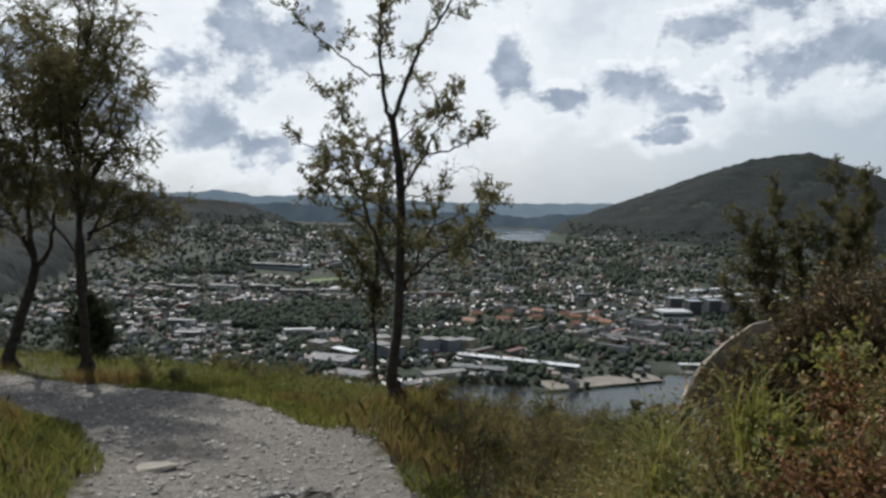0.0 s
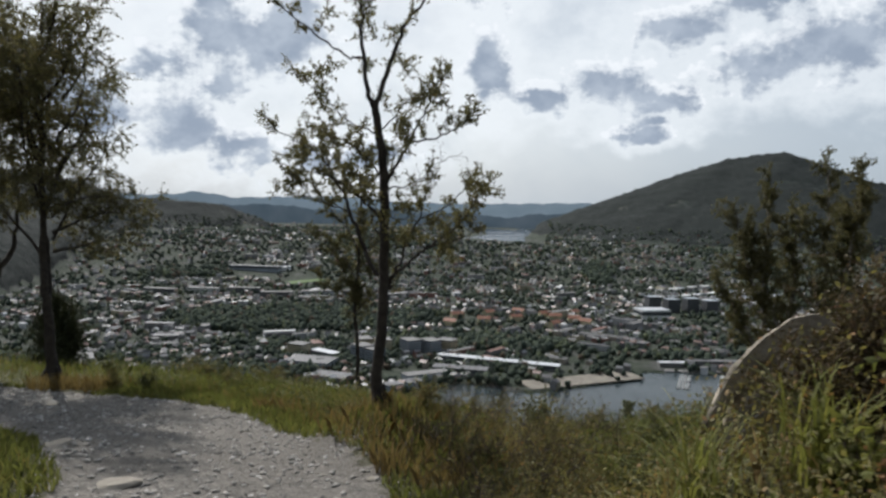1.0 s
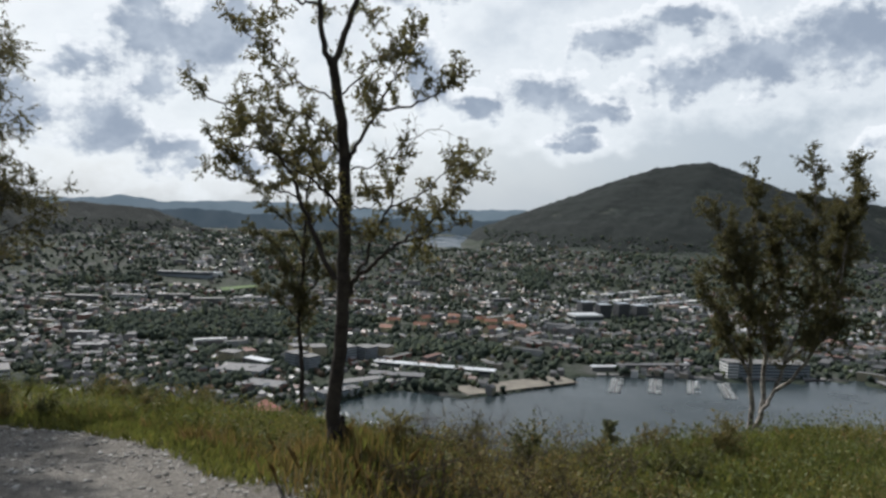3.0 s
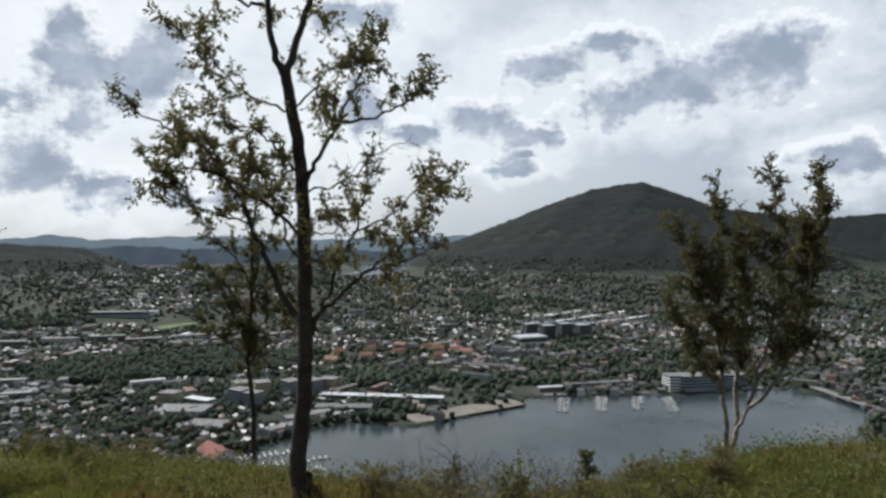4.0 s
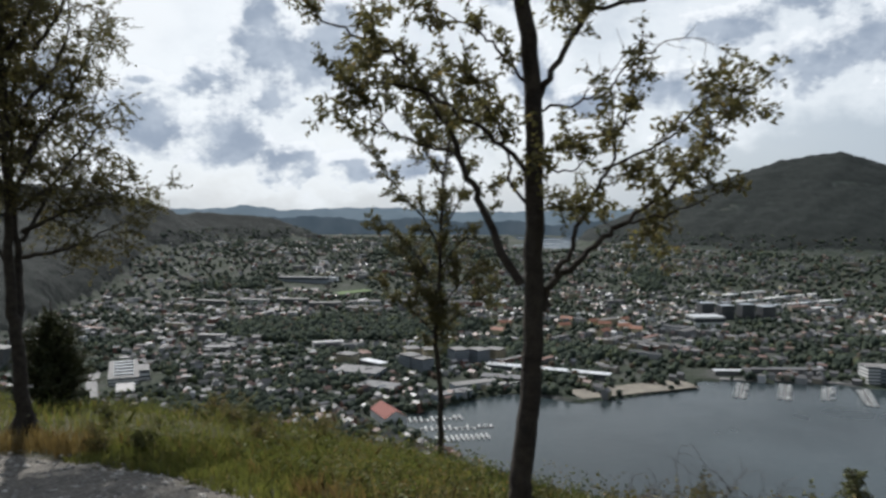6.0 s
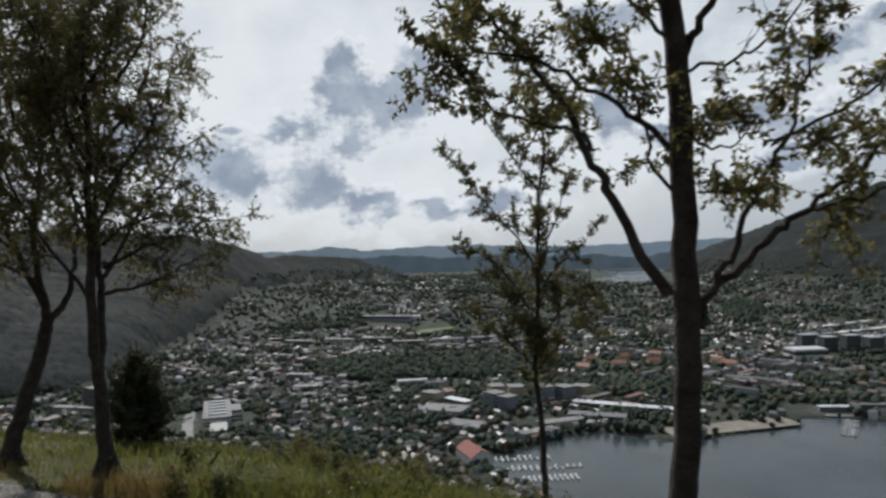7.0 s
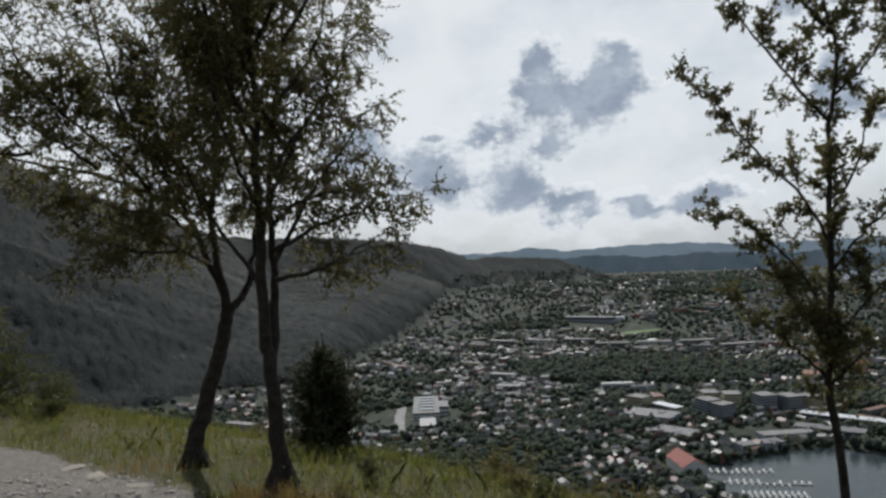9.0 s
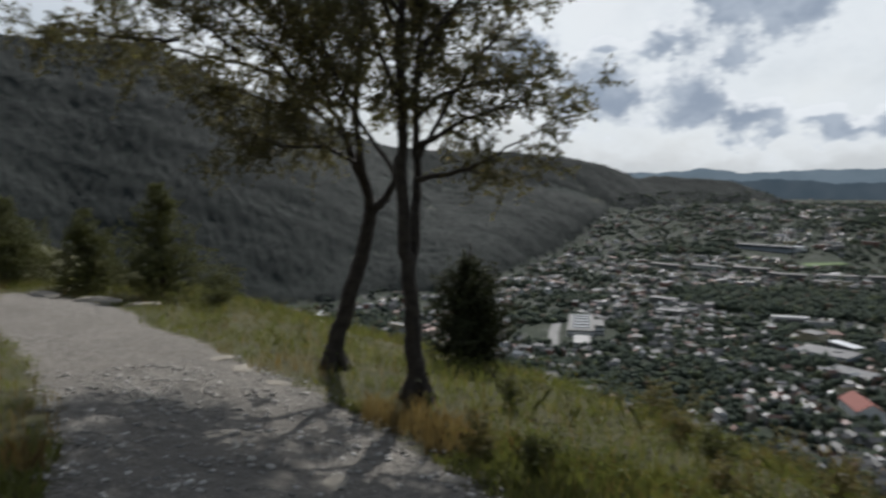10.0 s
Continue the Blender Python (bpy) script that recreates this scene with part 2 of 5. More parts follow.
M_STRAW = leaf_material("dry_grass", (0.095, 0.064, 0.028), (0.155, 0.108, 0.048), (0.25, 0.19, 0.088), 0.35)
M_HEATH = leaf_material("heather_sprig", (0.07, 0.08, 0.032), (0.135, 0.138, 0.052), (0.27, 0.155, 0.072), 0.34)
M_BUSH = leaf_material("dark_heather", (0.038, 0.036, 0.02), (0.072, 0.066, 0.033), (0.16, 0.085, 0.05), 0.28)
M_RED = leaf_material("bilberry_leaf", (0.091, 0.0585, 0.0325), (0.1625, 0.091, 0.0455), (0.312, 0.156, 0.078), 0.3)
M_YOUNG = leaf_material("willow_leaf", (0.08, 0.095, 0.03), (0.14, 0.15, 0.045), (0.22, 0.2, 0.06), 0.4)
M_HERB = leaf_material("herb_leaf", (0.042, 0.056, 0.018), (0.08, 0.1, 0.032), (0.13, 0.12, 0.042), 0.36)
M_BARK = bark_material("dark_bark", (0.023, 0.019, 0.017), (0.062, 0.052, 0.042))
M_BIRCH = bark_material("birch_bark", (0.05, 0.042, 0.036), (0.42, 0.385, 0.34), 0.5)
M_TWIG = bark_material("twig_bark", (0.035, 0.026, 0.02), (0.075, 0.055, 0.042))
M_ROCK = mottled("lichen_rock", (0.15, 0.1312, 0.105), (0.27, 0.2438, 0.2025), 3.0, 0.9, 0, 0.6, 0.03)
M_GRANITE = mottled("pale_granite", (0.17, 0.145, 0.112), (0.36, 0.315, 0.25), 6.0, 0.9, 0, 0.7, 0.02)
M_GRAVEL = palette("gravel_stone", [(0.0, (0.15, 0.14, 0.125)), (0.3, (0.24, 0.225, 0.2)), (0.6, (0.32, 0.3, 0.27)), (0.88, (0.43, 0.41, 0.375))], 0.85)
M_CANOPY = palette("tree_canopy", [(0.0, (0.03, 0.044, 0.031)), (0.3, (0.039, 0.054, 0.037)), (0.6, (0.05, 0.066, 0.04)), (0.88, (0.078, 0.094, 0.044)), (0.96, (0.085, 0.062, 0.04))], 0.95, 0.1)
_nt = M_CANOPY.node_tree
bump(_nt, _nt.nodes["Principled BSDF"], tnoise(_nt, 0.55, 5, 0.7), 1.0, 2.5)
M_WOODS = mottled("wood_canopy", (0.011, 0.0145, 0.014), (0.021, 0.0255, 0.0235), 0.03, 0.95, 0, 0.9, 5.0, 0.1)
WALLS = [(0.0, (0.3024, 0.3024, 0.2952)), (0.24, (0.1944, 0.1908, 0.1872)), (0.44, (0.2592, 0.2232, 0.1728)), (0.56, (0.1224, 0.1188, 0.1152)), (0.74, (0.1728, 0.0828, 0.0612)), (0.84, (0.2736, 0.2448, 0.1584)), (0.94, (0.504, 0.504, 0.504))]
ROOFS = [(0.0, (0.0396, 0.04032, 0.0432)), (0.3, (0.0648, 0.06336, 0.06192)), (0.46, (0.1224, 0.0576, 0.04176)), (0.66, (0.144, 0.144, 0.1476)), (0.78, (0.0864, 0.0828, 0.0792)), (0.955, (0.36, 0.36, 0.36))]
M_WALL = palette("town_wall", WALLS, 0.8)
M_ROOF = palette("town_roof", ROOFS, 0.58, 0.5)
M_WALL_ONE = palette("house_wall", WALLS, 0.8, 0.4, 0, True)
M_ROOF_FLAT = palette("flat_roof", ROOFS, 0.75, 0.3)
M_ROOF_ONE = palette("house_roof", ROOFS, 0.65, 0.4, 0, True)
M_WHITE = mottled("white_render", (0.496, 0.496, 0.48), (0.64, 0.64, 0.624), 0.2, 0.6)
M_METAL = mottled("pale_sheet_metal", (0.45, 0.46, 0.47), (0.62, 0.63, 0.64), 0.15, 0.3, 0.4)
M_CONCRETE = mottled("concrete", (0.105, 0.104, 0.102), (0.175, 0.17, 0.165), 0.1, 0.85)
M_SLATE = mottled("dark_roofing", (0.056, 0.056, 0.06), (0.112, 0.112, 0.112), 0.2, 0.6)
M_TILE = mottled("red_roofing", (0.132, 0.036, 0.027), (0.192, 0.054, 0.039), 0.3, 0.8)
M_ORANGE = mottled("orange_roofing", (0.192, 0.084, 0.052), (0.264, 0.128, 0.08), 0.3, 0.7)
M_GLASS = mottled("window_band", (0.03, 0.035, 0.04), (0.07, 0.08, 0.09), 0.3, 0.15, 0, 0.1, 0.01, 0.6)
M_OCHRE = mottled("ochre_render", (0.4, 0.336, 0.208), (0.496, 0.432, 0.288), 0.2, 0.8)
M_GREYWALL = mottled("grey_cladding", (0.192, 0.216, 0.24), (0.288, 0.312, 0.336), 0.2, 0.7)
M_PITCH = mottled("mown_pitch", (0.05, 0.085, 0.0225), (0.075, 0.115, 0.03), 0.05, 0.9)
M_SAND = mottled("quay_gravel", (0.1, 0.09, 0.074), (0.2, 0.18, 0.145), 0.06, 0.9)
M_ASPHALT = mottled("asphalt", (0.096, 0.096, 0.096), (0.16, 0.16, 0.156), 0.05, 0.85)
M_LAKE = water_material("lake_water", (0.018, 0.025, 0.027), 0.16)
M_FJORD = water_material("fjord_water", (0.02, 0.03, 0.04), 0.05)


def hill_haze_material(name, a, c, glow):
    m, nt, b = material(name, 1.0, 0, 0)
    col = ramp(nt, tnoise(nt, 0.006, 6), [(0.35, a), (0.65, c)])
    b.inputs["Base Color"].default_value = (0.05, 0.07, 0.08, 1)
    # aerial haze is put in as blue-grey emission; the hills are no light source
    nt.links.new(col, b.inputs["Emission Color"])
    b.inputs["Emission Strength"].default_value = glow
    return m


M_FAR_HAZE = hill_haze_material("blue_haze_glow", (0.095, 0.118, 0.145), (0.125, 0.15, 0.18), 0.8)
M_RISES_HAZE = hill_haze_material("dark_haze_glow", (0.05, 0.068, 0.085), (0.082, 0.1, 0.118), 0.7)

# ---- mesh helpers ----
def link_mesh(name, me, mats, parent=None, label=""):
    for m in mats if isinstance(mats, (list, tuple)) else [mats]:
        me.materials.append(m)
    ob = new(name, me)
    if parent is not None:
        ob.parent = parent
    if label:
        ob["label"] = label
    return ob


def poly_mesh(name, verts, faces, smooth=False, midx=None):
    me = bpy.data.meshes.new(name)
    me.from_pydata([tuple(v) for v in verts], [], [tuple(f) for f in faces])
    if smooth:
        me.polygons.foreach_set("use_smooth", [True] * len(me.polygons))
    if midx is not None:
        me.polygons.foreach_set("material_index", list(midx))
    me.update()
    return me


def array_mesh(name, V, F, smooth=False, midx=None):
    """A mesh from an (n, 3) array of places and an (m, k) array of corners."""
    V, F = np.asarray(V, dtype=np.float32), np.asarray(F, dtype=np.int32)
    me = bpy.data.meshes.new(name)
    k = F.shape[1]
    me.vertices.add(len(V))
    me.vertices.foreach_set("co", V.ravel())
    me.loops.add(F.size)
    me.loops.foreach_set("vertex_index", F.ravel())
    me.polygons.add(len(F))
    me.polygons.foreach_set("loop_start", np.arange(0, F.size, k, dtype=np.int32))
    if smooth:
        me.polygons.foreach_set("use_smooth", np.ones(len(F), dtype=bool))
    if midx is not None:
        me.polygons.foreach_set("material_index", np.asarray(midx, dtype=np.int32))
    me.update(calc_edges=True)
    me.validate()
    return me


def part(name, bm, mat, parent, label=""):
    me = bpy.data.meshes.new(name)
    bm.to_mesh(me)
    bm.free()
    return link_mesh(name, me, mat, parent, label)


def box_bm(x0, x1, y0, y1, z0, z1, bevel=0.0):
    bm = bmesh.new()
    bmesh.ops.create_cube(bm, size=1, matrix=Matrix.LocRotScale(((x0 + x1) / 2, (y0 + y1) / 2, (z0 + z1) / 2), None, (x1 - x0, y1 - y0, z1 - z0)))
    if bevel:
        bmesh.ops.bevel(bm, geom=bm.edges[:], offset=bevel, segments=2, affect="EDGES")
    return bm


def empty(name, m, label, category, group="", kind=""):
    ob = new(name)
    ob.matrix_world = m
    return tagged(ob, label, category, group, kind)


def polar(az, el, d):
    return (d * math.sin(radians(az)), d * math.cos(radians(az)), d * math.tan(radians(el)))


# ---- the lie of the land ----
LAKE_Z, FJORD_Z = -250.0, -160.0
RIDGES = [  # crest lines as azimuth, elevation, distance from the viewpoint; then the fall per metre
    ([(10.0, -1.9, 3950), (12.3, -0.45, 3850), (15.9, 0.9, 3750), (19.7, 2.4, 3800), (23.2, 3.6, 3850), (26.9, 4.1, 3850),
      (28.6, 3.5, 3900), (31.4, 2.2, 3950), (34.5, 1.75, 4000), (38.5, 1.1, 4100), (43, 1.4, 4200), (54, 1.6, 4300)], 0.42),
    ([(-100, 9.6, 2300), (-80, 9.3, 2300), (-68.5, 9.35, 2350), (-64.9, 9.2, 2350), (-59, 9.5, 2350), (-56.7, 8.2, 2380), (-54.4, 7.1, 2400), (-47.3, 4.1, 2500),
      (-42, 2.2, 2650), (-37.6, 1.75, 2800), (-33.5, 1.7, 2950), (-28.4, 1.3, 3100), (-25, 0.6, 3250), (-23, -0.2, 3400), (-20, -1.7, 3500)], 0.62),
    ([(-24, -1.0, 3850), (-20.9, -0.38, 3800), (-18.9, -0.5, 3750), (-15.6, -0.75, 3700), (-14.2, -1.5, 3700)], 0.4),
]
EDGE_X = [-60, -30, -17, -10, -6, -4, -2.6, -1, 0, 1.2, 2.2, 3.5, 6, 12, 40]
EDGE_Y = [30, 21, 17, 15.0, 13.9, 13.0, 11.7, 10.2, 8.9, 7.7, 7.6, 8.5, 9.2, 10.5, 15]
PATH_EDGE = [(0.2, -9), (0.15, 0), (0.0, 3.2), (-0.1, 5.2), (-0.2, 5.7), (-0.65, 6.7), (-1.35, 7.8), (-2.2, 9.0), (-2.6, 9.45), (-3.5, 10.1), (-4.5, 10.65),
             (-5.8, 11.2), (-7.0, 11.55), (-7.9, 11.8), (-9.9, 12.3), (-12.2, 12.8), (-13.4, 13.3), (-16.5, 13.6), (-17.0, 12.6), (-13.9, 11.2), (-11.6, 10.55),
             (-9.5, 10.05), (-7.6, 9.4), (-6.4, 8.9), (-5.6, 8.5), (-4.8, 7.75), (-3.7, 7.06), (-2.85, 5.75), (-2.5, 4.9), (-2.3, 2), (-2.2, -9)]


def wave(x, y, s, k=0.0):
    """Smooth uneven waves between about -1 and 1, of about s metres."""
    u, v = x / s + k, y / s - 1.7 * k
    return (np.sin(u * 2.1 + 1.3 * np.sin(v * 1.7 + k)) + np.sin(v * 2.6 + 1.1 * np.sin(u * 1.3 - k) + 2.0) + 0.6 * np.sin((u + v) * 3.9 + 0.7) + 0.4 * np.sin((u - 1.3 * v) * 7.1 + 2.2 * k)) / 3.0


def ridge_height(x, y):
    top = np.full(x.shape, -1e9)
    rough = wave(x, y, 260.0) * 26 + wave(x, y, 90.0, 3.1) * 10
    for line, fall in RIDGES:
        pts = [np.array(polar(*p)) for p in line]
        for a, b in zip(pts[:-1], pts[1:]):
            d = b - a
            s = np.clip(((x - a[0]) * d[0] + (y - a[1]) * d[1]) / (d[0] ** 2 + d[1] ** 2), 0, 1)
            away = np.hypot(x - a[0] - s * d[0], y - a[1] - s * d[1])
            away = np.maximum(away + rough * np.clip(away / 200, 0, 1) * 0.9, 0)
            top = np.maximum(top, a[2] + s * d[2] - fall * away)
    return top


def path_depth(x, y):
    """Metres inside the trodden path (negative outside)."""
    best, inside = np.full(x.shape, 1e9), np.zeros(x.shape, dtype=bool)
    for (ax, ay), (bx, by) in zip(PATH_EDGE, PATH_EDGE[1:] + PATH_EDGE[:1]):
        dx, dy = bx - ax, by - ay
        s = np.clip(((x - ax) * dx + (y - ay) * dy) / (dx * dx + dy * dy), 0, 1)
        best = np.minimum(best, np.hypot(x - ax - s * dx, y - ay - s * dy))
        cross = (ay > y) != (by > y)
        inside ^= cross & (x < ax + (y - ay) / (dy if dy else 1e-9) * dx)
    return np.where(inside, best, -best)


def near_height(x, y):
    h = 0.1 - 0.14 * y
    h = h + 1.22 * np.exp(-((x - 2.45) / 1.75) ** 4 - ((y - 2.1) / 1.75) ** 4)          # heathery bank beside the path
    h = h + 0.55 * np.exp(-((x + 5.2) / 1.7) ** 2 - ((y - 5.4) / 1.7) ** 2)
    h = h + 0.42 * np.exp(-((x + 0.25) / 0.7) ** 2 - ((y - 7.3) / 0.8) ** 2)                # knoll under the birch
    behind = np.maximum(-y - 3, 0)
    h = h + 0.30 * behind
    h = h + 0.05 * wave(x, y, 1.3) + 0.02 * wave(x, y, 0.4, 2.0)
    s = np.maximum(y - np.interp(x, EDGE_X, EDGE_Y), 0)
    return h - 0.46 * (np.sqrt(s * s + 1.2) - 1.0954)


# foot of the wooded spur that bounds the town: azimuth, distance, height of its shelf
SPUR = [(-23.6, 2950, 10), (-25.0, 2620, 30), (-26.4, 2330, 55), (-28.3, 2110, 85), (-31.0, 1765, 112), (-33.7, 1541, 120), (-36.7, 1438, 125), (-42.0, 1430, 130), (-46.0, 1335, 130), (-51.0, 1340, 130), (-64.0, 1300, 130), (-82.0, 1250, 130)]


def spur_depth(x, y):
    """Metres behind the foot of the spur, and the height of its shelf there."""
    az = np.degrees(np.arctan2(x, y))
    foot = np.interp(-az, [-p[0] for p in SPUR], [p[1] for p in SPUR], left=9e4)
    shelf = np.interp(-az, [-p[0] for p in SPUR], [p[2] for p in SPUR], left=0)
    return np.hypot(x, y) - foot - 18 * wave(x, y, 70.0, 2.4), shelf


def valley_height(x, y):
    d = np.hypot(x, y)
    base = -247.5 + 87.0 * np.clip((d - 2000) / 900, 0, 1) ** 2 * (3 - 2 * np.clip((d - 2000) / 900, 0, 1))
    base = base + 3.0 * np.clip((d - 1200) / 500, 0, 1) * (1 + wave(x, y, 330.0))
    depth, shelf = spur_depth(x, y)
    spur = shelf * (1 - np.exp(-np.maximum(depth, 0) * 0.42 / np.maximum(shelf, 1)))
    spur = spur * (1 + 0.1 * wave(x, y, 120.0, 7.0))
    return np.maximum(base + spur, ridge_height(x, y))


LAKE = [(-84, 850), (-35, 885), (19, 942), (65, 967), (105, 945), (147, 923), (201, 946), (321, 1008), (340, 1052), (459, 1048), (563, 1030), (673, 1022),
        (779, 1030), (815, 985), (797, 880), (700, 790), (640, 690), (560, 560), (420, 470), (250, 470), (120, 560), (30, 660), (-30, 730), (-66, 790)]
FJORD = [(150, 3060), (330, 2960), (430, 2930), (470, 3300), (560, 3620), (640, 3900), (690, 4200), (600, 4330), (520, 4050), (400, 4250), (250, 4260), (270, 3800), (330, 3500)]


def inside(poly, x, y):
    r = np.zeros(x.shape, dtype=bool)
    for (ax, ay), (bx, by) in zip(poly, poly[1:] + poly[:1]):
        r ^= ((ay > y) != (by > y)) & (x < ax + (y - ay) / ((by - ay) or 1e-9) * (bx - ax))
    return r


def land_height(x, y):
    far = np.maximum(valley_height(x, y), -400)
    h = np.maximum(near_height(x, y), far)
    h = np.where(inside(LAKE, x, y), LAKE_Z - 4, h)
    return np.where(inside(FJORD, x, y), FJORD_Z - 4, h)


def build_ground():
    cx, cy = -1.0, 5.0
    rings = np.concatenate([[0.0], np.unique(np.concatenate([np.geomspace(0.3, 4900, 240), np.linspace(560, 1110, 70)]))])
    ang = np.concatenate([np.linspace(-78, 56, 400, endpoint=False), np.linspace(56, 282, 150, endpoint=False)])
    A, Rr = np.meshgrid(np.radians(ang), rings[1:])
    X, Y = cx + Rr * np.sin(A), cy + Rr * np.cos(A)
    X, Y = np.concatenate([[cx], X.ravel()]), np.concatenate([[cy], Y.ravel()])
    Z = land_height(X, Y)
    na, nr = len(ang), len(rings) - 1
    i, j = np.meshgrid(np.arange(nr - 1), np.arange(na), indexing="ij")
    j2 = (j + 1) % na
    F = np.stack([1 + i * na + j, 1 + i * na + j2, 1 + (i + 1) * na + j2, 1 + (i + 1) * na + j], -1).reshape(-1, 4)[:, ::-1]
    caps = np.array([[0, 1 + (k + 1) % na, 1 + k, 1 + k] for k in range(na)])
    V = np.stack([X, Y, Z], -1)
    me = bpy.data.meshes.new("ground")
    me.from_pydata(V.tolist(), [], F.tolist() + [c[:3] for c in caps.tolist()])
    me.polygons.foreach_set("use_smooth", [True] * len(me.polygons))
    d = np.hypot(X, Y)
    near = path_depth(X, Y)
    town = np.clip((np.hypot(X, Y) - 560) / 60, 0, 1) * np.clip(1.5 - (Z - valley_floor(X, Y)) / 14, 0, 1)
    rock = np.clip((Z - 190) / 160, 0, 1) * 0.55
    for name, val in (("path", np.clip(0.5 + near / 0.9, 0, 1)), ("town", town), ("far", np.clip((d - 45) / 60, 0, 1)), ("rock", rock)):
        me.attributes.new(name, "FLOAT", "POINT").data.foreach_set("value", val.astype(np.float32))
    me.update()
    return tagged(link_mesh("ground", me, M_GROUND), "grassy hilltop with a gravel path, falling to a built-up valley between wooded mountains", "ground", kind="structure")


def valley_floor(x, y):
    d = np.hypot(x, y)
    k = np.clip((d - 2000) / 900, 0, 1)
    return -247.5 + 87.0 * k * k * (3 - 2 * k) + 3.0 * np.clip((d - 1200) / 500, 0, 1) * (1 + wave(x, y, 330.0))


ground = build_ground()


def build_water(name, poly, z, mat, label):
    xs, ys = [p[0] for p in poly], [p[1] for p in poly]
    cx, cy = sum(xs) / len(xs), sum(ys) / len(ys)
    grown = [(cx + (x - cx) * 1.03, cy + (y - cy) * 1.03) for x, y in poly]
    bm = bmesh.new()
    bm.faces.new([bm.verts.new((x, y, z)) for x, y in grown])
    bmesh.ops.triangulate(bm, faces=bm.faces[:])
    return tagged(part(name, bm, mat, None), label, "water", kind="structure")


build_water("water_lake", LAKE, LAKE_Z, M_LAKE, "calm grey-blue lake beside the town below the hill")
build_water("water_fjord", FJORD, FJORD_Z, M_FJORD, "pale strip of fjord water beyond the town")


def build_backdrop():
    """The last ridges, near the horizon, their blue haze put in as emission."""
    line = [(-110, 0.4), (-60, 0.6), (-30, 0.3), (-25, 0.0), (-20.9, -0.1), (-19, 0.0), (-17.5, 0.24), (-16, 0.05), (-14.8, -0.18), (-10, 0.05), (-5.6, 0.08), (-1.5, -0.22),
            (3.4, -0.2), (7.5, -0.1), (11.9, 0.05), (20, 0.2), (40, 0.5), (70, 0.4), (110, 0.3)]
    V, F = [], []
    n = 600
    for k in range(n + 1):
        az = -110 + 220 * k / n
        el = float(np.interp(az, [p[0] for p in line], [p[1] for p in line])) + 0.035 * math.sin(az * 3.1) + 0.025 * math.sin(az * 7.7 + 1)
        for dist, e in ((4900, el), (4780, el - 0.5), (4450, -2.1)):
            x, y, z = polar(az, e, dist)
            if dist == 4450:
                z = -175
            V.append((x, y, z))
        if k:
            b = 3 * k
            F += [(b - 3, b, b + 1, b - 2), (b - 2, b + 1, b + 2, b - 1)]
    tagged(link_mesh("backdrop", poly_mesh("backdrop", V, F, True), M_FAR_HAZE), "blue ridges along the horizon, their haze a painted glow", "distant hills", kind="structure")


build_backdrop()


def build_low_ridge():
    """The dark wooded rises in front of the last ridges, glowing faintly in place of haze."""
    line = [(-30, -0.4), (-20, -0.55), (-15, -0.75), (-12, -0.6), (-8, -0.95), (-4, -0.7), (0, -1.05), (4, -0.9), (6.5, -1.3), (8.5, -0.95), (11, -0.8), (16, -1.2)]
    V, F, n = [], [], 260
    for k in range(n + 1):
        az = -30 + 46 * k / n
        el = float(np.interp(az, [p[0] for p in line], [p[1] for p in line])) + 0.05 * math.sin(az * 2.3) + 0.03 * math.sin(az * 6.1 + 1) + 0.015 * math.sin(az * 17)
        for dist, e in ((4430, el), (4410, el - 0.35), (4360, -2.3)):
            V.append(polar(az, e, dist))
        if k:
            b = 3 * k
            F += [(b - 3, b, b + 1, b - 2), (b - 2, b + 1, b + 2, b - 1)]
    tagged(link_mesh("backdrop_rises", poly_mesh("backdrop_rises", V, F, True), M_RISES_HAZE), "low dark wooded rises before the far ridges, glowing faintly as haze", "distant hills", kind="structure")


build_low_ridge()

# ---- the town ----
RNG = np.random.default_rng(7)
# woods and parks in the town: x, y, half widths, turn in degrees
PARKS = [(-250, 1440, 270, 150, 4), (40, 1240, 150, 75, 0), (170, 1225, 90, 75, -4), (560, 2250, 50, 200, -14), (-200, 985, 80, 36, 20), (-40, 1500, 90, 40, 0),
         (600, 1180, 60, 50, 0), (430, 1130, 60, 35, 0), (480, 1290, 120, 26, 0), (-620, 1250, 60, 60, 0), (760, 1330, 90, 50, 0), (-700, 2100, 150, 60, 20), (-150, 2700, 250, 90, 0), (108, 962, 42, 13, -8)]


def in_parks(x, y):
    r = np.zeros(x.shape, dtype=bool)
    for px, py, a, b, turn in PARKS:
        c, s = math.cos(radians(turn)), math.sin(radians(turn))
        u, v = (x - px) * c + (y - py) * s, -(x - px) * s + (y - py) * c
        r |= (u / a) ** 2 + (v / b) ** 2 < 1
    return r


def scatter(n, d0, d1, az0, az1, power=2.0):
    u = RNG.random(n)
    d = (d0 ** power + u * (d1 ** power - d0 ** power)) ** (1 / power)
    a = np.radians(az0 + (az1 - az0) * RNG.random(n))
    return d * np.sin(a), d * np.cos(a)


# landmark clearings: x, y, radius
CLEAR = [(-505, 985, 95), (-95, 835, 40), (-150, 1110, 34), (-510, 2175, 110), (-330, 2070, 90), (510, 1545, 45), (640, 1060, 72), (240, 985, 50), (360, 1090, 55), (-20, 1000, 50), (125, 955, 55)]


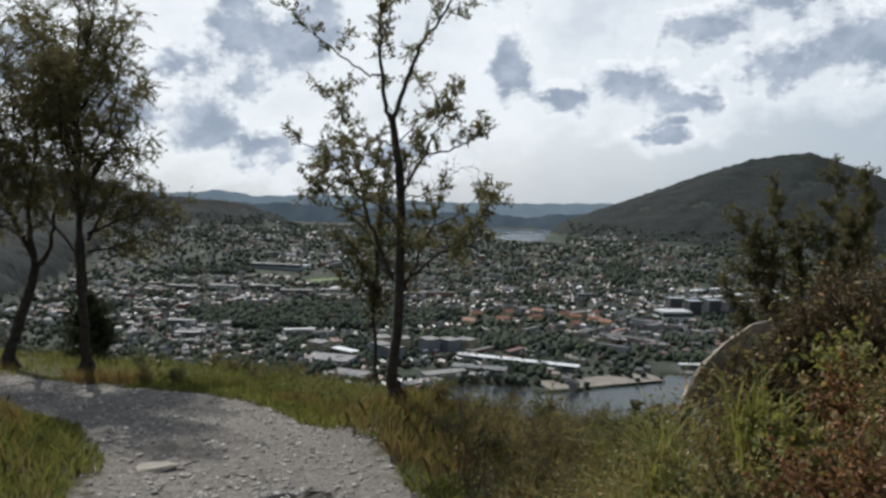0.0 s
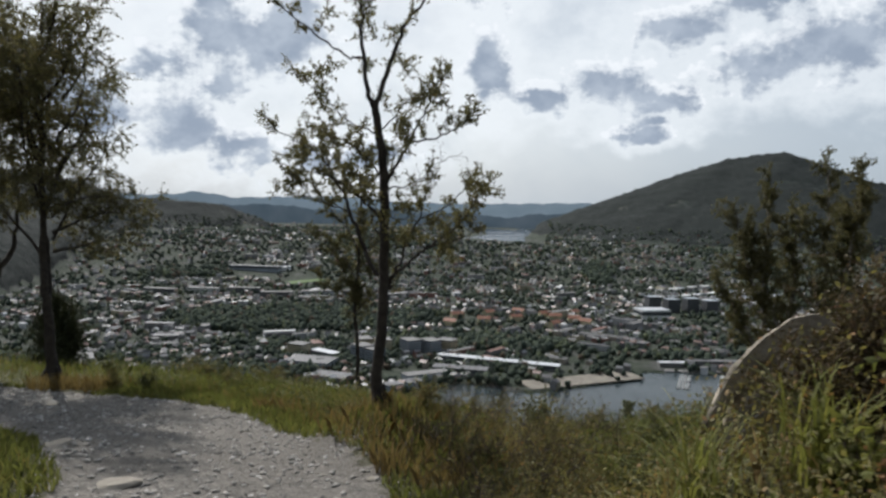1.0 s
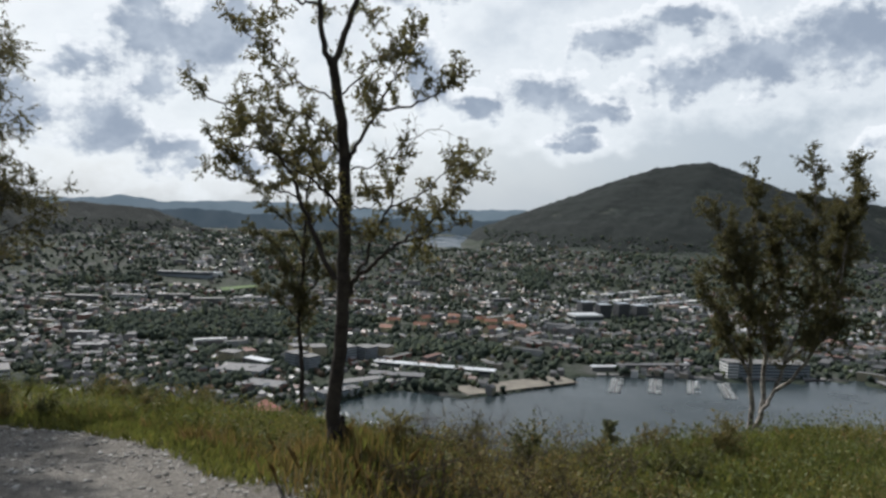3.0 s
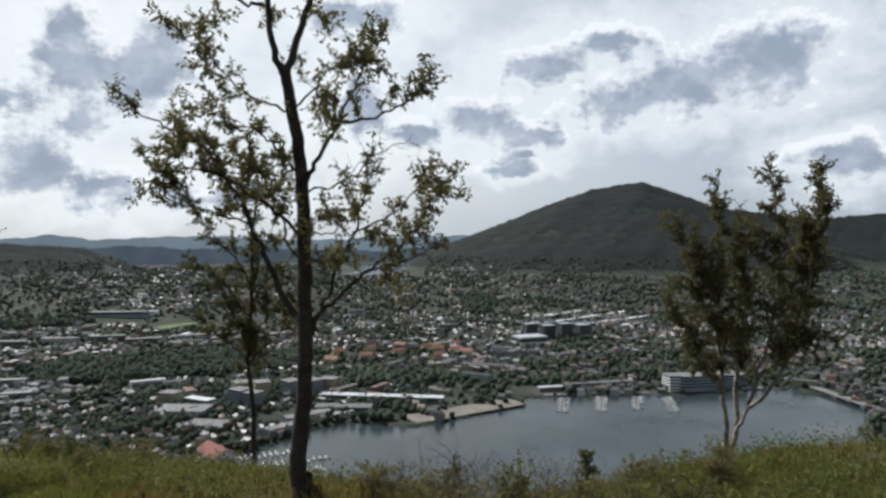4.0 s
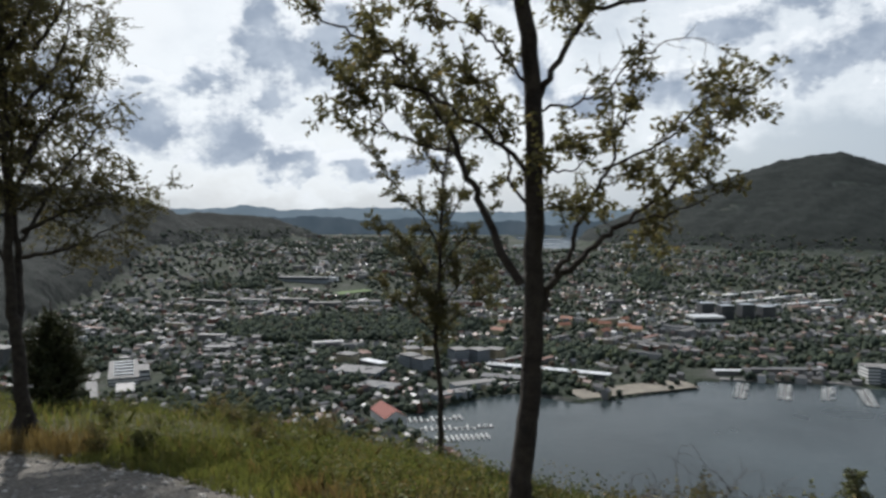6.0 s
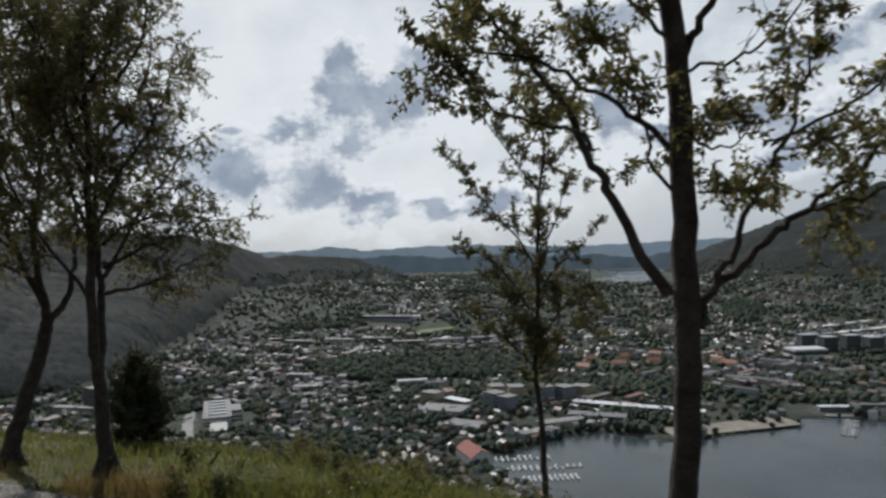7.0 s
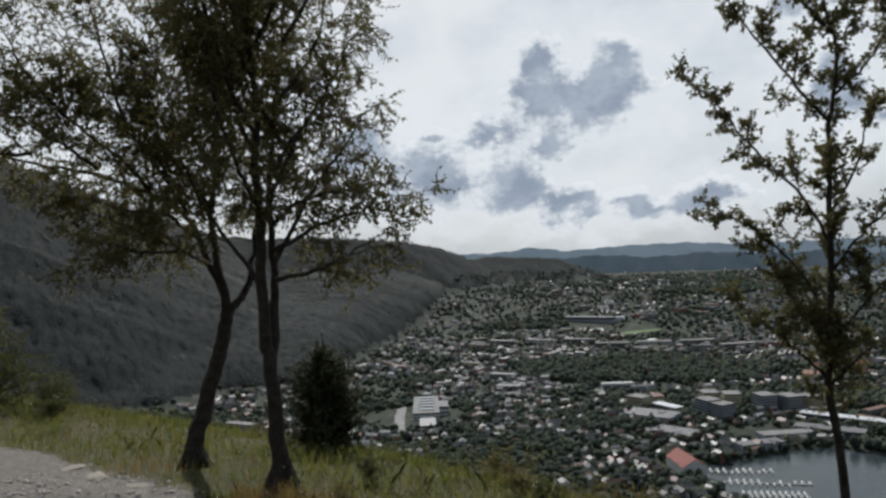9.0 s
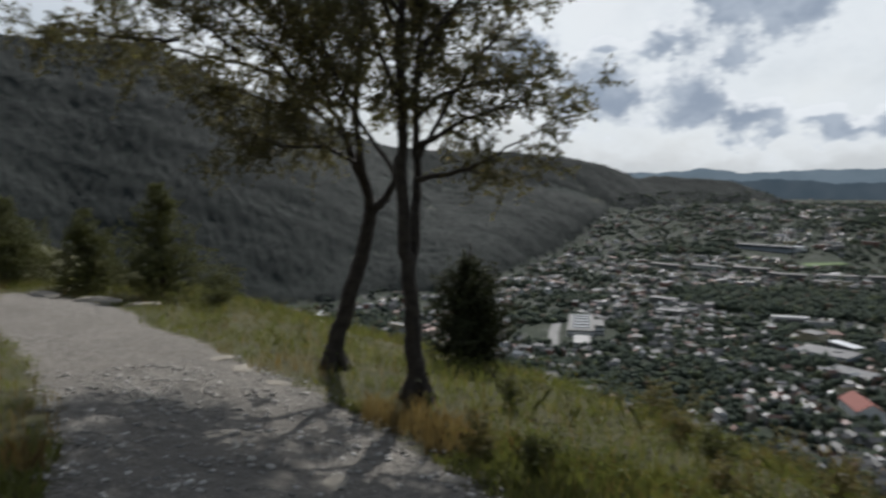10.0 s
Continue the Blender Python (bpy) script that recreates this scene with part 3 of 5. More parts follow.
def buildable(x, y, grow=1.0):
    ok = ~inside(LAKE, x, y) & ~inside(FJORD, x, y) & ~in_parks(x, y)
    for cx, cy, r in CLEAR:
        ok &= np.hypot(x - cx, y - cy) > r * grow
    z = land_height(x, y)
    ok &= (z - valley_floor(x, y) < 55) & (z > -249.5)
    ok &= (spur_depth(x, y)[0] < -8) & (np.hypot(x, y) > 560) & ~((np.abs(x / y - 0.115) < 0.06) & (y > 2850))
    return ok, z


def street_turn(x, y):
    """The blocks follow streets that bend slowly through the town."""
    return 0.6 * np.sin(x / 420.0 + 0.6) + 0.5 * np.sin(y / 520.0) + np.where(RNG.random(x.shape) < 0.5, 0, np.pi / 2)


def house_shape(w, l, h, g):
    """Eight wall corners and two ridge ends."""
    return np.array([(-w, -l, -6), (w, -l, -6), (w, l, -6), (-w, l, -6), (-w, -l, h), (w, -l, h), (w, l, h), (-w, l, h), (0, -l, h + g), (0, l, h + g)])


HOUSE_FACES = [(0, 1, 5, 8, 4), (2, 3, 7, 9, 6), (1, 2, 6, 5), (3, 0, 4, 7), (4, 8, 9, 7), (8, 5, 6, 9)]


def town_mass(name, label, X, Y, Z, W, L, H, G, turn, roof=None):
    V, F, mi = [], [], []
    c, s = np.cos(turn), np.sin(turn)
    for k in range(len(X)):
        p = house_shape(W[k], L[k], H[k], G[k])
        b = len(V)
        V.extend(zip((X[k] + p[:, 0] * c[k] - p[:, 1] * s[k]).tolist(), (Y[k] + p[:, 0] * s[k] + p[:, 1] * c[k]).tolist(), (Z[k] + p[:, 2]).tolist()))
        for q, face in enumerate(HOUSE_FACES):
            F.append(tuple(b + i for i in face))
            mi.append(0 if q < 4 else 1)
    return tagged(link_mesh(name, poly_mesh(name, V, F, False, mi), [M_WALL, roof or M_ROOF]), label, "houses", kind="stuff")


def build_town():
    # small houses over the valley floor and its slopes
    x, y = scatter(20000, 600, 4300, -62, 46, 1.35)
    ok, z = buildable(x, y)
    clump = wave(x, y, 150.0, 1.0) + 0.6 * wave(x, y, 60.0, 4.0)
    ok &= RNG.random(x.shape) < np.clip(1.65 - np.hypot(x, y) / 2300, 0.14, 1)
    ok &= (clump > -0.2) & (RNG.random(x.shape) < np.clip(1.15 - np.maximum(z - valley_floor(x, y), 0) / 45, 0.1, 1))
    x, y, z = x[ok], y[ok], z[ok]
    n = len(x)
    turn = street_turn(x, y)
    order = np.argsort(np.hypot(x, y))
    x, y, z, turn = x[order], y[order], z[order], turn[order]
    w, l = RNG.uniform(2.9, 4.8, n), RNG.uniform(4.0, 7.4, n)
    h, g = RNG.uniform(4.5, 9, n), RNG.uniform(1.6, 3.6, n)
    near = 260
    for k in range(near):
        single_house(x[k], y[k], z[k], w[k], l[k], h[k], g[k], turn[k])
    town_mass("town_houses", "crowd of small gabled houses in pale walls and dark roofs filling the valley", x[near:], y[near:], z[near:], w[near:], l[near:], h[near:], g[near:], turn[near:])
    # long flat-roofed blocks, warehouses and schools
    x, y = scatter(900, 700, 3800, -46, 42, 1.5)
    ok, z = buildable(x, y, 1.15)
    ok &= (wave(x, y, 240.0, 6.0) > 0.0) & (z - valley_floor(x, y) < 20)
    x, y, z = x[ok], y[ok], z[ok]
    n = len(x)
    town_mass("town_blocks", "long flat-roofed blocks and warehouses among the houses", x, y, z, RNG.uniform(5, 9, n), RNG.uniform(10, 28, n), RNG.uniform(7, 14, n), RNG.uniform(0.05, 0.6, n), street_turn(x, y), M_ROOF_FLAT)


SINGLE = {}


def single_house(x, y, z, w, l, h, g, turn):
    """A gabled house of one of eight sizes: walls, roof with eaves, chimney."""
    key = (round(w) , round(l / 2) * 2)
    if key not in SINGLE:
        w, l, h, g = key[0], key[1], 6.2, 2.6
        wall = poly_mesh("wall", house_shape(w, l, h, g), HOUSE_FACES[:4])
        e, t = 0.5, 0.35
        rv = [(-w - e, -l - e, h - e * g / w), (0, -l - e, h + g), (w + e, -l - e, h - e * g / w), (-w - e, l + e, h - e * g / w), (0, l + e, h + g), (w + e, l + e, h - e * g / w)]
        rv = [(a, b, c + 0.02) for a, b, c in rv] + [(a, b, c + t) for a, b, c in rv]
        rf = [(6, 7, 10, 9), (7, 8, 11, 10), (0, 3, 4, 1), (1, 4, 5, 2), (0, 1, 7, 6), (1, 2, 8, 7), (3, 9, 10, 4), (4, 10, 11, 5), (0, 6, 9, 3), (2, 5, 11, 8)]
        roof = poly_mesh("roof", rv, rf)
        cv = [(a, b, c) for c in (h, h + g + 1.2) for a, b in ((0.8, -0.5), (1.8, -0.5), (1.8, 0.5), (0.8, 0.5))]
        chim = poly_mesh("chimney", cv, [(4, 5, 6, 7), (0, 1, 5, 4), (1, 2, 6, 5), (2, 3, 7, 6), (3, 0, 4, 7)])
        for me, m in ((wall, M_WALL_ONE), (roof, M_ROOF_ONE), (chim, M_CONCRETE)):
            me.materials.append(m)
        SINGLE[key] = (wall, roof, chim)
    ob = empty("house", pose(x, y, z, 0, 0, math.degrees(turn)), "small gabled timber house at the foot of the hill", "house", "houses below the hill")
    wall, roof, chim = SINGLE[key]
    new("wall", wall).parent = ob
    r = new("roof", roof)
    r.parent = ob
    new("chimney", chim).parent = r


build_town()


def block(name, label, x, y, w, l, h, turn, wall, roof, storeys=0, z=None, group=""):
    """A flat-roofed building: walls, parapeted roof, a band of windows a storey."""
    z = float(land_height(np.array([x]), np.array([y]))[0]) if z is None else z
    ob = empty(name, pose(x, y, z, 0, 0, turn), label, "building", group)
    part("wall", box_bm(-w, w, -l, l, -5, h), wall, ob)
    part("roof", box_bm(-w - 0.4, w + 0.4, -l - 0.4, l + 0.4, h, h + 0.9, 0.15), roof, ob)
    for k in range(storeys):
        zz = (k + 0.45) * h / storeys
        part("window", box_bm(-w - 0.12, w + 0.12, -l - 0.12, l + 0.12, zz, zz + 0.4 * h / storeys), M_GLASS, ob)
    return ob


def gabled(name, label, x, y, w, l, h, g, turn, wall, roof):
    z = float(land_height(np.array([x]), np.array([y]))[0])
    ob = empty(name, pose(x, y, z, 0, 0, turn), label, "building")
    link_mesh("wall", poly_mesh("wall", house_shape(w, l, h, g), HOUSE_FACES[:4]), wall, ob)
    e = 0.8
    rv = [(-w - e, -l - e, h - e * g / w), (0, -l - e, h + g), (w + e, -l - e, h - e * g / w), (-w - e, l + e, h - e * g / w), (0, l + e, h + g), (w + e, l + e, h - e * g / w)]
    rv = [(a, b, c + 0.03) for a, b, c in rv] + [(a, b, c + 0.5) for a, b, c in rv]
    rf = [(6, 7, 10, 9), (7, 8, 11, 10), (0, 3, 4, 1), (1, 4, 5, 2), (0, 1, 7, 6), (1, 2, 8, 7), (3, 9, 10, 4), (4, 10, 11, 5), (0, 6, 9, 3), (2, 5, 11, 8)]
    link_mesh("roof", poly_mesh("roof", rv, rf), roof, ob)
    return ob


gabled("boathouse", "waterside hall with a bright red gabled roof", -93, 828, 13, 24, 9, 8, 28, M_WHITE, M_TILE)
block("warehouse", "low hall with a glaring white sheet-metal roof", -148, 1112, 9, 24, 8, 52, M_CONCRETE, M_METAL)
block("warehouse", "long dark-roofed sheds beside the lake", -160, 1050, 22, 34, 9, 75, M_GREYWALL, M_SLATE)
block("warehouse", "long dark-roofed sheds beside the lake", -120, 960, 16, 26, 9, 70, M_CONCRETE, M_SLATE)
for k, (bx, by, hh, wm) in enumerate([(-60, 1150, 22, M_OCHRE), (-92, 1165, 20, M_OCHRE), (-15, 1140, 24, M_GREYWALL), (18, 1150, 22, M_GREYWALL), (-88, 1090, 24, M_GREYWALL), (-70, 1075, 22, M_GREYWALL), (45, 1165, 20, M_OCHRE), (-190, 1120, 18, M_OCHRE)]):
    block("apartment_building", "square apartment block with rows of dark windows", bx, by, 12, 14, hh, 15 + 7 * k, wm, M_CONCRETE, 6, None, "apartment blocks by the lake")
block("depot", "very long low depot with a pale curved front by the lake", 120, 1075, 9, 95, 8, 70, M_CONCRETE, M_METAL, 1)
block("depot", "very long low depot with a pale curved front by the lake", 60, 1020, 12, 40, 8, 76, M_CONCRETE, M_SLATE, 1)
block("warehouse", "grey-green warehouse on the waterside", 10, 985, 10, 34, 8, 118, M_GREYWALL, M_CONCRETE)
block("warehouse", "grey-green warehouse on the waterside", -20, 930, 9, 28, 8, 125, M_GREYWALL, M_SLATE)
block("stadium", "football stand with a dark flat roof and a pale rear", -510, 2195, 14, 78, 14, 84, M_GREYWALL, M_SLATE, 1)
block("sports_hall", "white sports hall beside the stadium", -425, 2215, 10, 18, 12, 84, M_WHITE, M_METAL)
block("office_building", "wide white office block on a dark base", 510, 1545, 22, 34, 20, 100, M_WHITE, M_METAL, 1)
for k in range(4):
    block("office_building", "dark grey office tower behind a white block", 545 + 42 * k, 1650 - 8 * k, 13, 15, 34 - 4 * (k % 2), 100, M_SLATE, M_GREYWALL, 8, None, "dark office towers")
block("terminal_building", "long pale quay building with banded windows and a white end", 655, 1062, 17, 62, 20, 88, M_GREYWALL, M_CONCRETE, 4)
block("terminal_building", "stepped white end of the quay building", 585, 1052, 14, 9, 24, 88, M_WHITE, M_CONCRETE, 5)
block("boat_club", "low clubhouse with a shining white roof on the shore", 395, 1088, 6, 22, 6, 92, M_CONCRETE, M_METAL)
block("school", "long low buildings with grey roofs along the far shore", 480, 1095, 8, 60, 8, 90, M_CONCRETE, M_SLATE, 2)
for k in range(7):
    block("school", "pale long campus building in the middle of the town", -640 + 95 * k, 1760 + 30 * (k % 3), 11, 40, 12, 80 + 6 * k, M_WHITE if k % 3 == 1 else M_CONCRETE, M_CONCRETE, 3, None, "campus buildings")
for k in range(30):
    tx, ty, _ = polar(18.8 + 0.86 * (k % 10) + 0.31 * (k // 10), 0, 1960 + 75 * (k // 10) + 29 * (k % 4))
    block("terraced_block", "white stepped terrace block on the far hillside", tx, ty, 7, 11 + 3 * (k % 3), 9, 100 + 8 * (k % 3), M_WHITE, M_GREYWALL if k % 4 == 1 else M_WHITE, 2, None, "white terraces")
for k in range(12):
    gabled("tenement", "tenement with an orange tiled roof", 60 + 52 * (k % 6) + 17 * (k % 5), 1400 + 85 * (k // 6) + 31 * (k % 3), 7, 13, 10, 5, 60 + 25 * (k % 4), M_OCHRE, M_ORANGE)
# the white school complex below the hill, with its road
block("white_complex", "white hall complex with a grey roof and skylights", -509, 1031, 20, 62, 9, 26, M_WHITE, M_CONCRETE, 2)
for k in range(5):
    u = -44 + 22 * k
    block("roof_hall", "pale skylight ridge on the white hall complex", -509 - u * 0.438, 1031 + u * 0.899, 13, 2.5, 11, 26, M_WHITE, M_GREYWALL, 1, None, "skylights of the white complex")
block("white_wing", "white two-storey wing with a dark core", -455, 925, 11, 24, 9, 26, M_WHITE, M_SLATE, 2)
block("white_wing", "white two-storey wing with a dark core", -476, 1026, 7, 22, 13, 26, M_WHITE, M_CONCRETE, 2)
block("tower_block", "grey slab block at the foot of the wooded slope", -720, 1060, 12, 30, 34, 70, M_CONCRETE, M_CONCRETE, 9)
for k, (bx, by) in enumerate([(-915, 845), (-870, 800), (-560, 690)]):
    block("shed", "hall with a glaring white roof between small houses", bx, by, 8, 16, 6, 40 + 50 * k, M_CONCRETE, M_METAL)


def strip(name, pts, width, z, mat, label, kind="structure", cat="road"):
    V, F = [], []
    for k, (x, y) in enumerate(pts):
        a, b = pts[max(k - 1, 0)], pts[min(k + 1, len(pts) - 1)]
        dx, dy = b[0] - a[0], b[1] - a[1]
        n = math.hypot(dx, dy)
        zz = z if z is not None else float(land_height(np.array([x]), np.array([y]))[0]) + 0.9
        V += [(x - dy / n * width / 2, y + dx / n * width / 2, zz), (x + dy / n * width / 2, y - dx / n * width / 2, zz)]
        if k:
            F.append((2 * k - 2, 2 * k - 1, 2 * k + 1, 2 * k))
    me = poly_mesh(name, V, F)
    ob = link_mesh(name, me, mat)
    sol = ob.modifiers.new("thick", "SOLIDIFY")
    sol.thickness = 1.2
    return tagged(ob, label, cat, kind=kind)


strip("road_1", [(-452, 800), (-462, 845), (-488, 900), (-530, 980), (-566, 1060), (-575, 1100), (-560, 1125), (-520, 1135)], 15, None, M_CONCRETE, "pale road curving past the white complex")
strip("road_2", [(-795, 1400), (-800, 1500), (-815, 1640), (-800, 1760)], 14, None, M_CONCRETE, "straight pale road at the foot of the wooded slope")
strip("road_3", [(820, 1085), (812, 1010), (805, 930), (797, 860)], 16, -244, M_CONCRETE, "pale road causeway along the far side of the lake")
strip("road_4", [(300, 1560), (420, 1480), (560, 1400), (700, 1350)], 12, None, M_ASPHALT, "grey street through the town")
strip("road_5", [(640, 1900), (560, 1760), (470, 1660), (360, 1600)], 14, None, M_ASPHALT, "grey street climbing to the far quarter")
strip("pavement_quay", [(143, 955), (193, 975), (253, 1000), (318, 1028)], 46, -246.9, M_SAND, "bare gravel quay along the lake", cat="quay")
strip("pavement_shore", [(345, 1066), (460, 1062), (560, 1046), (680, 1036), (780, 1045)], 14, -248.2, M_CONCRETE, "concrete shore edge of the lake", cat="quay")
strip("pitch", [(-395, 2020), (-300, 2110)], 70, None, M_PITCH, "bright green sports pitch in the town", cat="pitch")
strip("lawn", [(-560, 2070), (-460, 2080)], 40, None, M_PITCH, "green lawn before the stadium", cat="lawn")


# ---- boats ----
def build_boat():
    ob = empty("boat", pose(0, 0, -500), "white moored motorboat with a small cabin", "boat", "moored boats")
    bm = bmesh.new()
    deck = [(-1.2, -3.4, 1.1), (1.2, -3.4, 1.1), (1.35, 0.5, 1.15), (0, 4.2, 1.4), (-1.35, 0.5, 1.15)]
    keel = [(-0.8, -3.2, -0.1), (0.8, -3.2, -0.1), (0.9, 0.4, -0.1), (0, 3.4, 0.0), (-0.9, 0.4, -0.1)]
    d, k = [bm.verts.new(v) for v in deck], [bm.verts.new(v) for v in keel]
    bm.faces.new(d)
    bm.faces.new(k[::-1])
    for i in range(5):
        bm.faces.new((d[i], k[i], k[(i + 1) % 5], d[(i + 1) % 5]))
    part("hull", bm, M_WHITE, ob)
    part("cabin", box_bm(-0.8, 0.8, -1.4, 1.2, 1.1, 2.2, 0.15), M_WHITE, ob)
    part("windscreen", box_bm(-0.7, 0.7, 1.15, 1.32, 1.5, 2.05), M_GLASS, ob)
    return ob


def build_marina():
    first, rng = None, random.Random(3)
    rows = [((400, 1041), (364, 959), 11), ((459, 1037), (421, 953), 12), ((514, 1026), (477, 951), 11), ((556, 1017), (520, 925), 11),
            ((-72, 834), (-5, 850), 10), ((-58, 801), (31, 815), 13), ((-36, 766), (25, 780), 11)]
    for (ax, ay), (bx, by), n in rows:
        dx, dy = bx - ax, by - ay
        length = math.hypot(dx, dy)
        turn = math.degrees(math.atan2(dy, dx))
        dock = empty("jetty", pose(ax, ay, LAKE_Z, 0, 0, turn), "floating jetty lined with moored white boats", "jetty", "floating jetties")
        part("deck", box_bm(0, length, -1.2, 1.2, 0.1, 0.7, 0.1), M_CONCRETE, dock)
        for k in range(n):
            for side in (-1, 1):
                if rng.random() < 0.12:
                    continue
                s = (k + 0.6) / n
                ox, oy = -dy / length * side * 5.6, dx / length * side * 5.6
                m = pose(ax + dx * s + ox, ay + dy * s + oy, LAKE_Z - 0.1, 0, 0, turn + (0 if side > 0 else 180) + rng.uniform(-6, 6))
                if first is None:
                    first = build_boat()
                    first.matrix_world = m
                else:
                    copy_thing(first, m)


build_marina()


# ---- trees of the town and the mountain woods ----
def clump_mesh(name, X, Y, Z, S, tall, fine):
    """Many leafy heads, each an uneven lump with a broken outline."""
    bm = bmesh.new()
    bmesh.ops.create_icosphere(bm, subdivisions=2 if fine else 1, radius=1)
    base = np.array([v.co[:] for v in bm.verts])
    tri = np.array([[v.index for v in f.verts] for f in bm.faces])
    bm.free()
    n = len(X)
    jit = RNG.uniform(0.62, 1.25, (n, len(base), 1))
    a = RNG.uniform(0, 6.28, n)
    P = base[None] * jit
    x = P[..., 0] * np.cos(a)[:, None] - P[..., 1] * np.sin(a)[:, None]
    y = P[..., 0] * np.sin(a)[:, None] + P[..., 1] * np.cos(a)[:, None]
    V = np.stack([X[:, None] + x * S[:, None], Y[:, None] + y * S[:, None], Z[:, None] + (P[..., 2] * tall[:, None] + 0.75 * tall[:, None]) * S[:, None]], -1).reshape(-1, 3)
    F = (tri[None] + (np.arange(n) * len(base))[:, None, None]).reshape(-1, 3)
    return array_mesh(name, V, F, True)


def build_woods():
    x, y = scatter(46000, 480, 3900, -62, 46, 1.3)
    xn, yn = scatter(11000, 500, 1250, -58, 10, 1.6)
    x, y = np.concatenate([x, xn]), np.concatenate([y, yn])
    z = land_height(x, y)
    strait = (np.abs(x / y - 0.115) < 0.06) & (y > 2820)
    ok = ~inside(LAKE, x, y) & ~inside(FJORD, x, y) & ~strait & (z > -249) & ((wave(x, y, 150.0, 1.0) + 0.6 * wave(x, y, 60.0, 4.0) < 0.0) | (RNG.random(x.shape) < 0.36)) & (z - valley_floor(x, y) < 60) & (spur_depth(x, y)[0] < 25)
    for cx, cy, r in CLEAR:
        ok &= np.hypot(x - cx, y - cy) > r * 0.8
    n = ok.sum()
    tagged(link_mesh("town_trees", clump_mesh("town_trees", x[ok], y[ok], z[ok], RNG.uniform(2.8, 5.8, n) * (1 + 0.3 * np.clip((np.hypot(x[ok], y[ok]) - 1000) / 1800, 0, 1)), RNG.uniform(0.8, 1.3, n), False), M_CANOPY), "dark green trees scattered between the houses", "trees", kind="stuff")
    xs, ys = [], []
    for px, py, a, b, turn in PARKS:
        k = int(a * b / 18)
        u, v = RNG.uniform(-1, 1, k), RNG.uniform(-1, 1, k)
        keep = u * u + v * v < 0.85 + 0.45 * wave(u * a + px, v * b + py, 45.0, 2.0)
        u, v = u[keep] * a, v[keep] * b
        c, s = math.cos(radians(turn)), math.sin(radians(turn))
        xs.append(px + u * c - v * s)
        ys.append(py + u * s + v * c)
    x, y = np.concatenate(xs), np.concatenate(ys)
    z = land_height(x, y)
    ok = ~inside(LAKE, x, y) & (z > -249)
    n = ok.sum()
    tagged(link_mesh("park_trees", clump_mesh("park_trees", x[ok], y[ok], z[ok], RNG.uniform(3.5, 7.0, n), RNG.uniform(1.0, 1.6, n), False), M_CANOPY), "dense park woods inside the town", "trees", kind="stuff")
    # the mountain woods: one closed lumpy canopy over the slopes
    A, D = np.meshgrid(np.radians(np.arange(-80, 55, 0.27)), np.concatenate([np.arange(1150, 2700, 13.0), np.arange(2700, 4350, 22.0)]))
    A, D = A + RNG.normal(0, 0.0009, A.shape), D + RNG.uniform(-4, 4, D.shape)
    X, Y = D * np.sin(A), D * np.cos(A)
    Z = land_height(X.ravel(), Y.ravel()).reshape(X.shape)
    up = np.clip((Z - valley_floor(X.ravel(), Y.ravel()).reshape(X.shape) - 5) / 8, 0, 1)
    Z = Z - 3 + up * (4.5 + 1.5 * wave(X, Y, 60.0, 5.0) + RNG.uniform(-0.5, 7, X.shape))
    r, c = X.shape
    ii, jj = np.meshgrid(np.arange(r - 1), np.arange(c - 1), indexing="ij")
    F = np.stack([ii * c + jj, ii * c + jj + 1, (ii + 1) * c + jj + 1, (ii + 1) * c + jj], -1).reshape(-1, 4)[:, ::-1]
    F = F[(up.ravel()[F] > 0.02).any(axis=1)]
    used, F = np.unique(F, return_inverse=True)
    V = np.stack([X.ravel(), Y.ravel(), Z.ravel()], -1)[used]
    tagged(link_mesh("mountain_woods", array_mesh("mountain_woods", V, F.reshape(-1, 4), True), M_WOODS), "dark mixed woods covering the mountain slopes", "woods", kind="stuff")


build_woods()

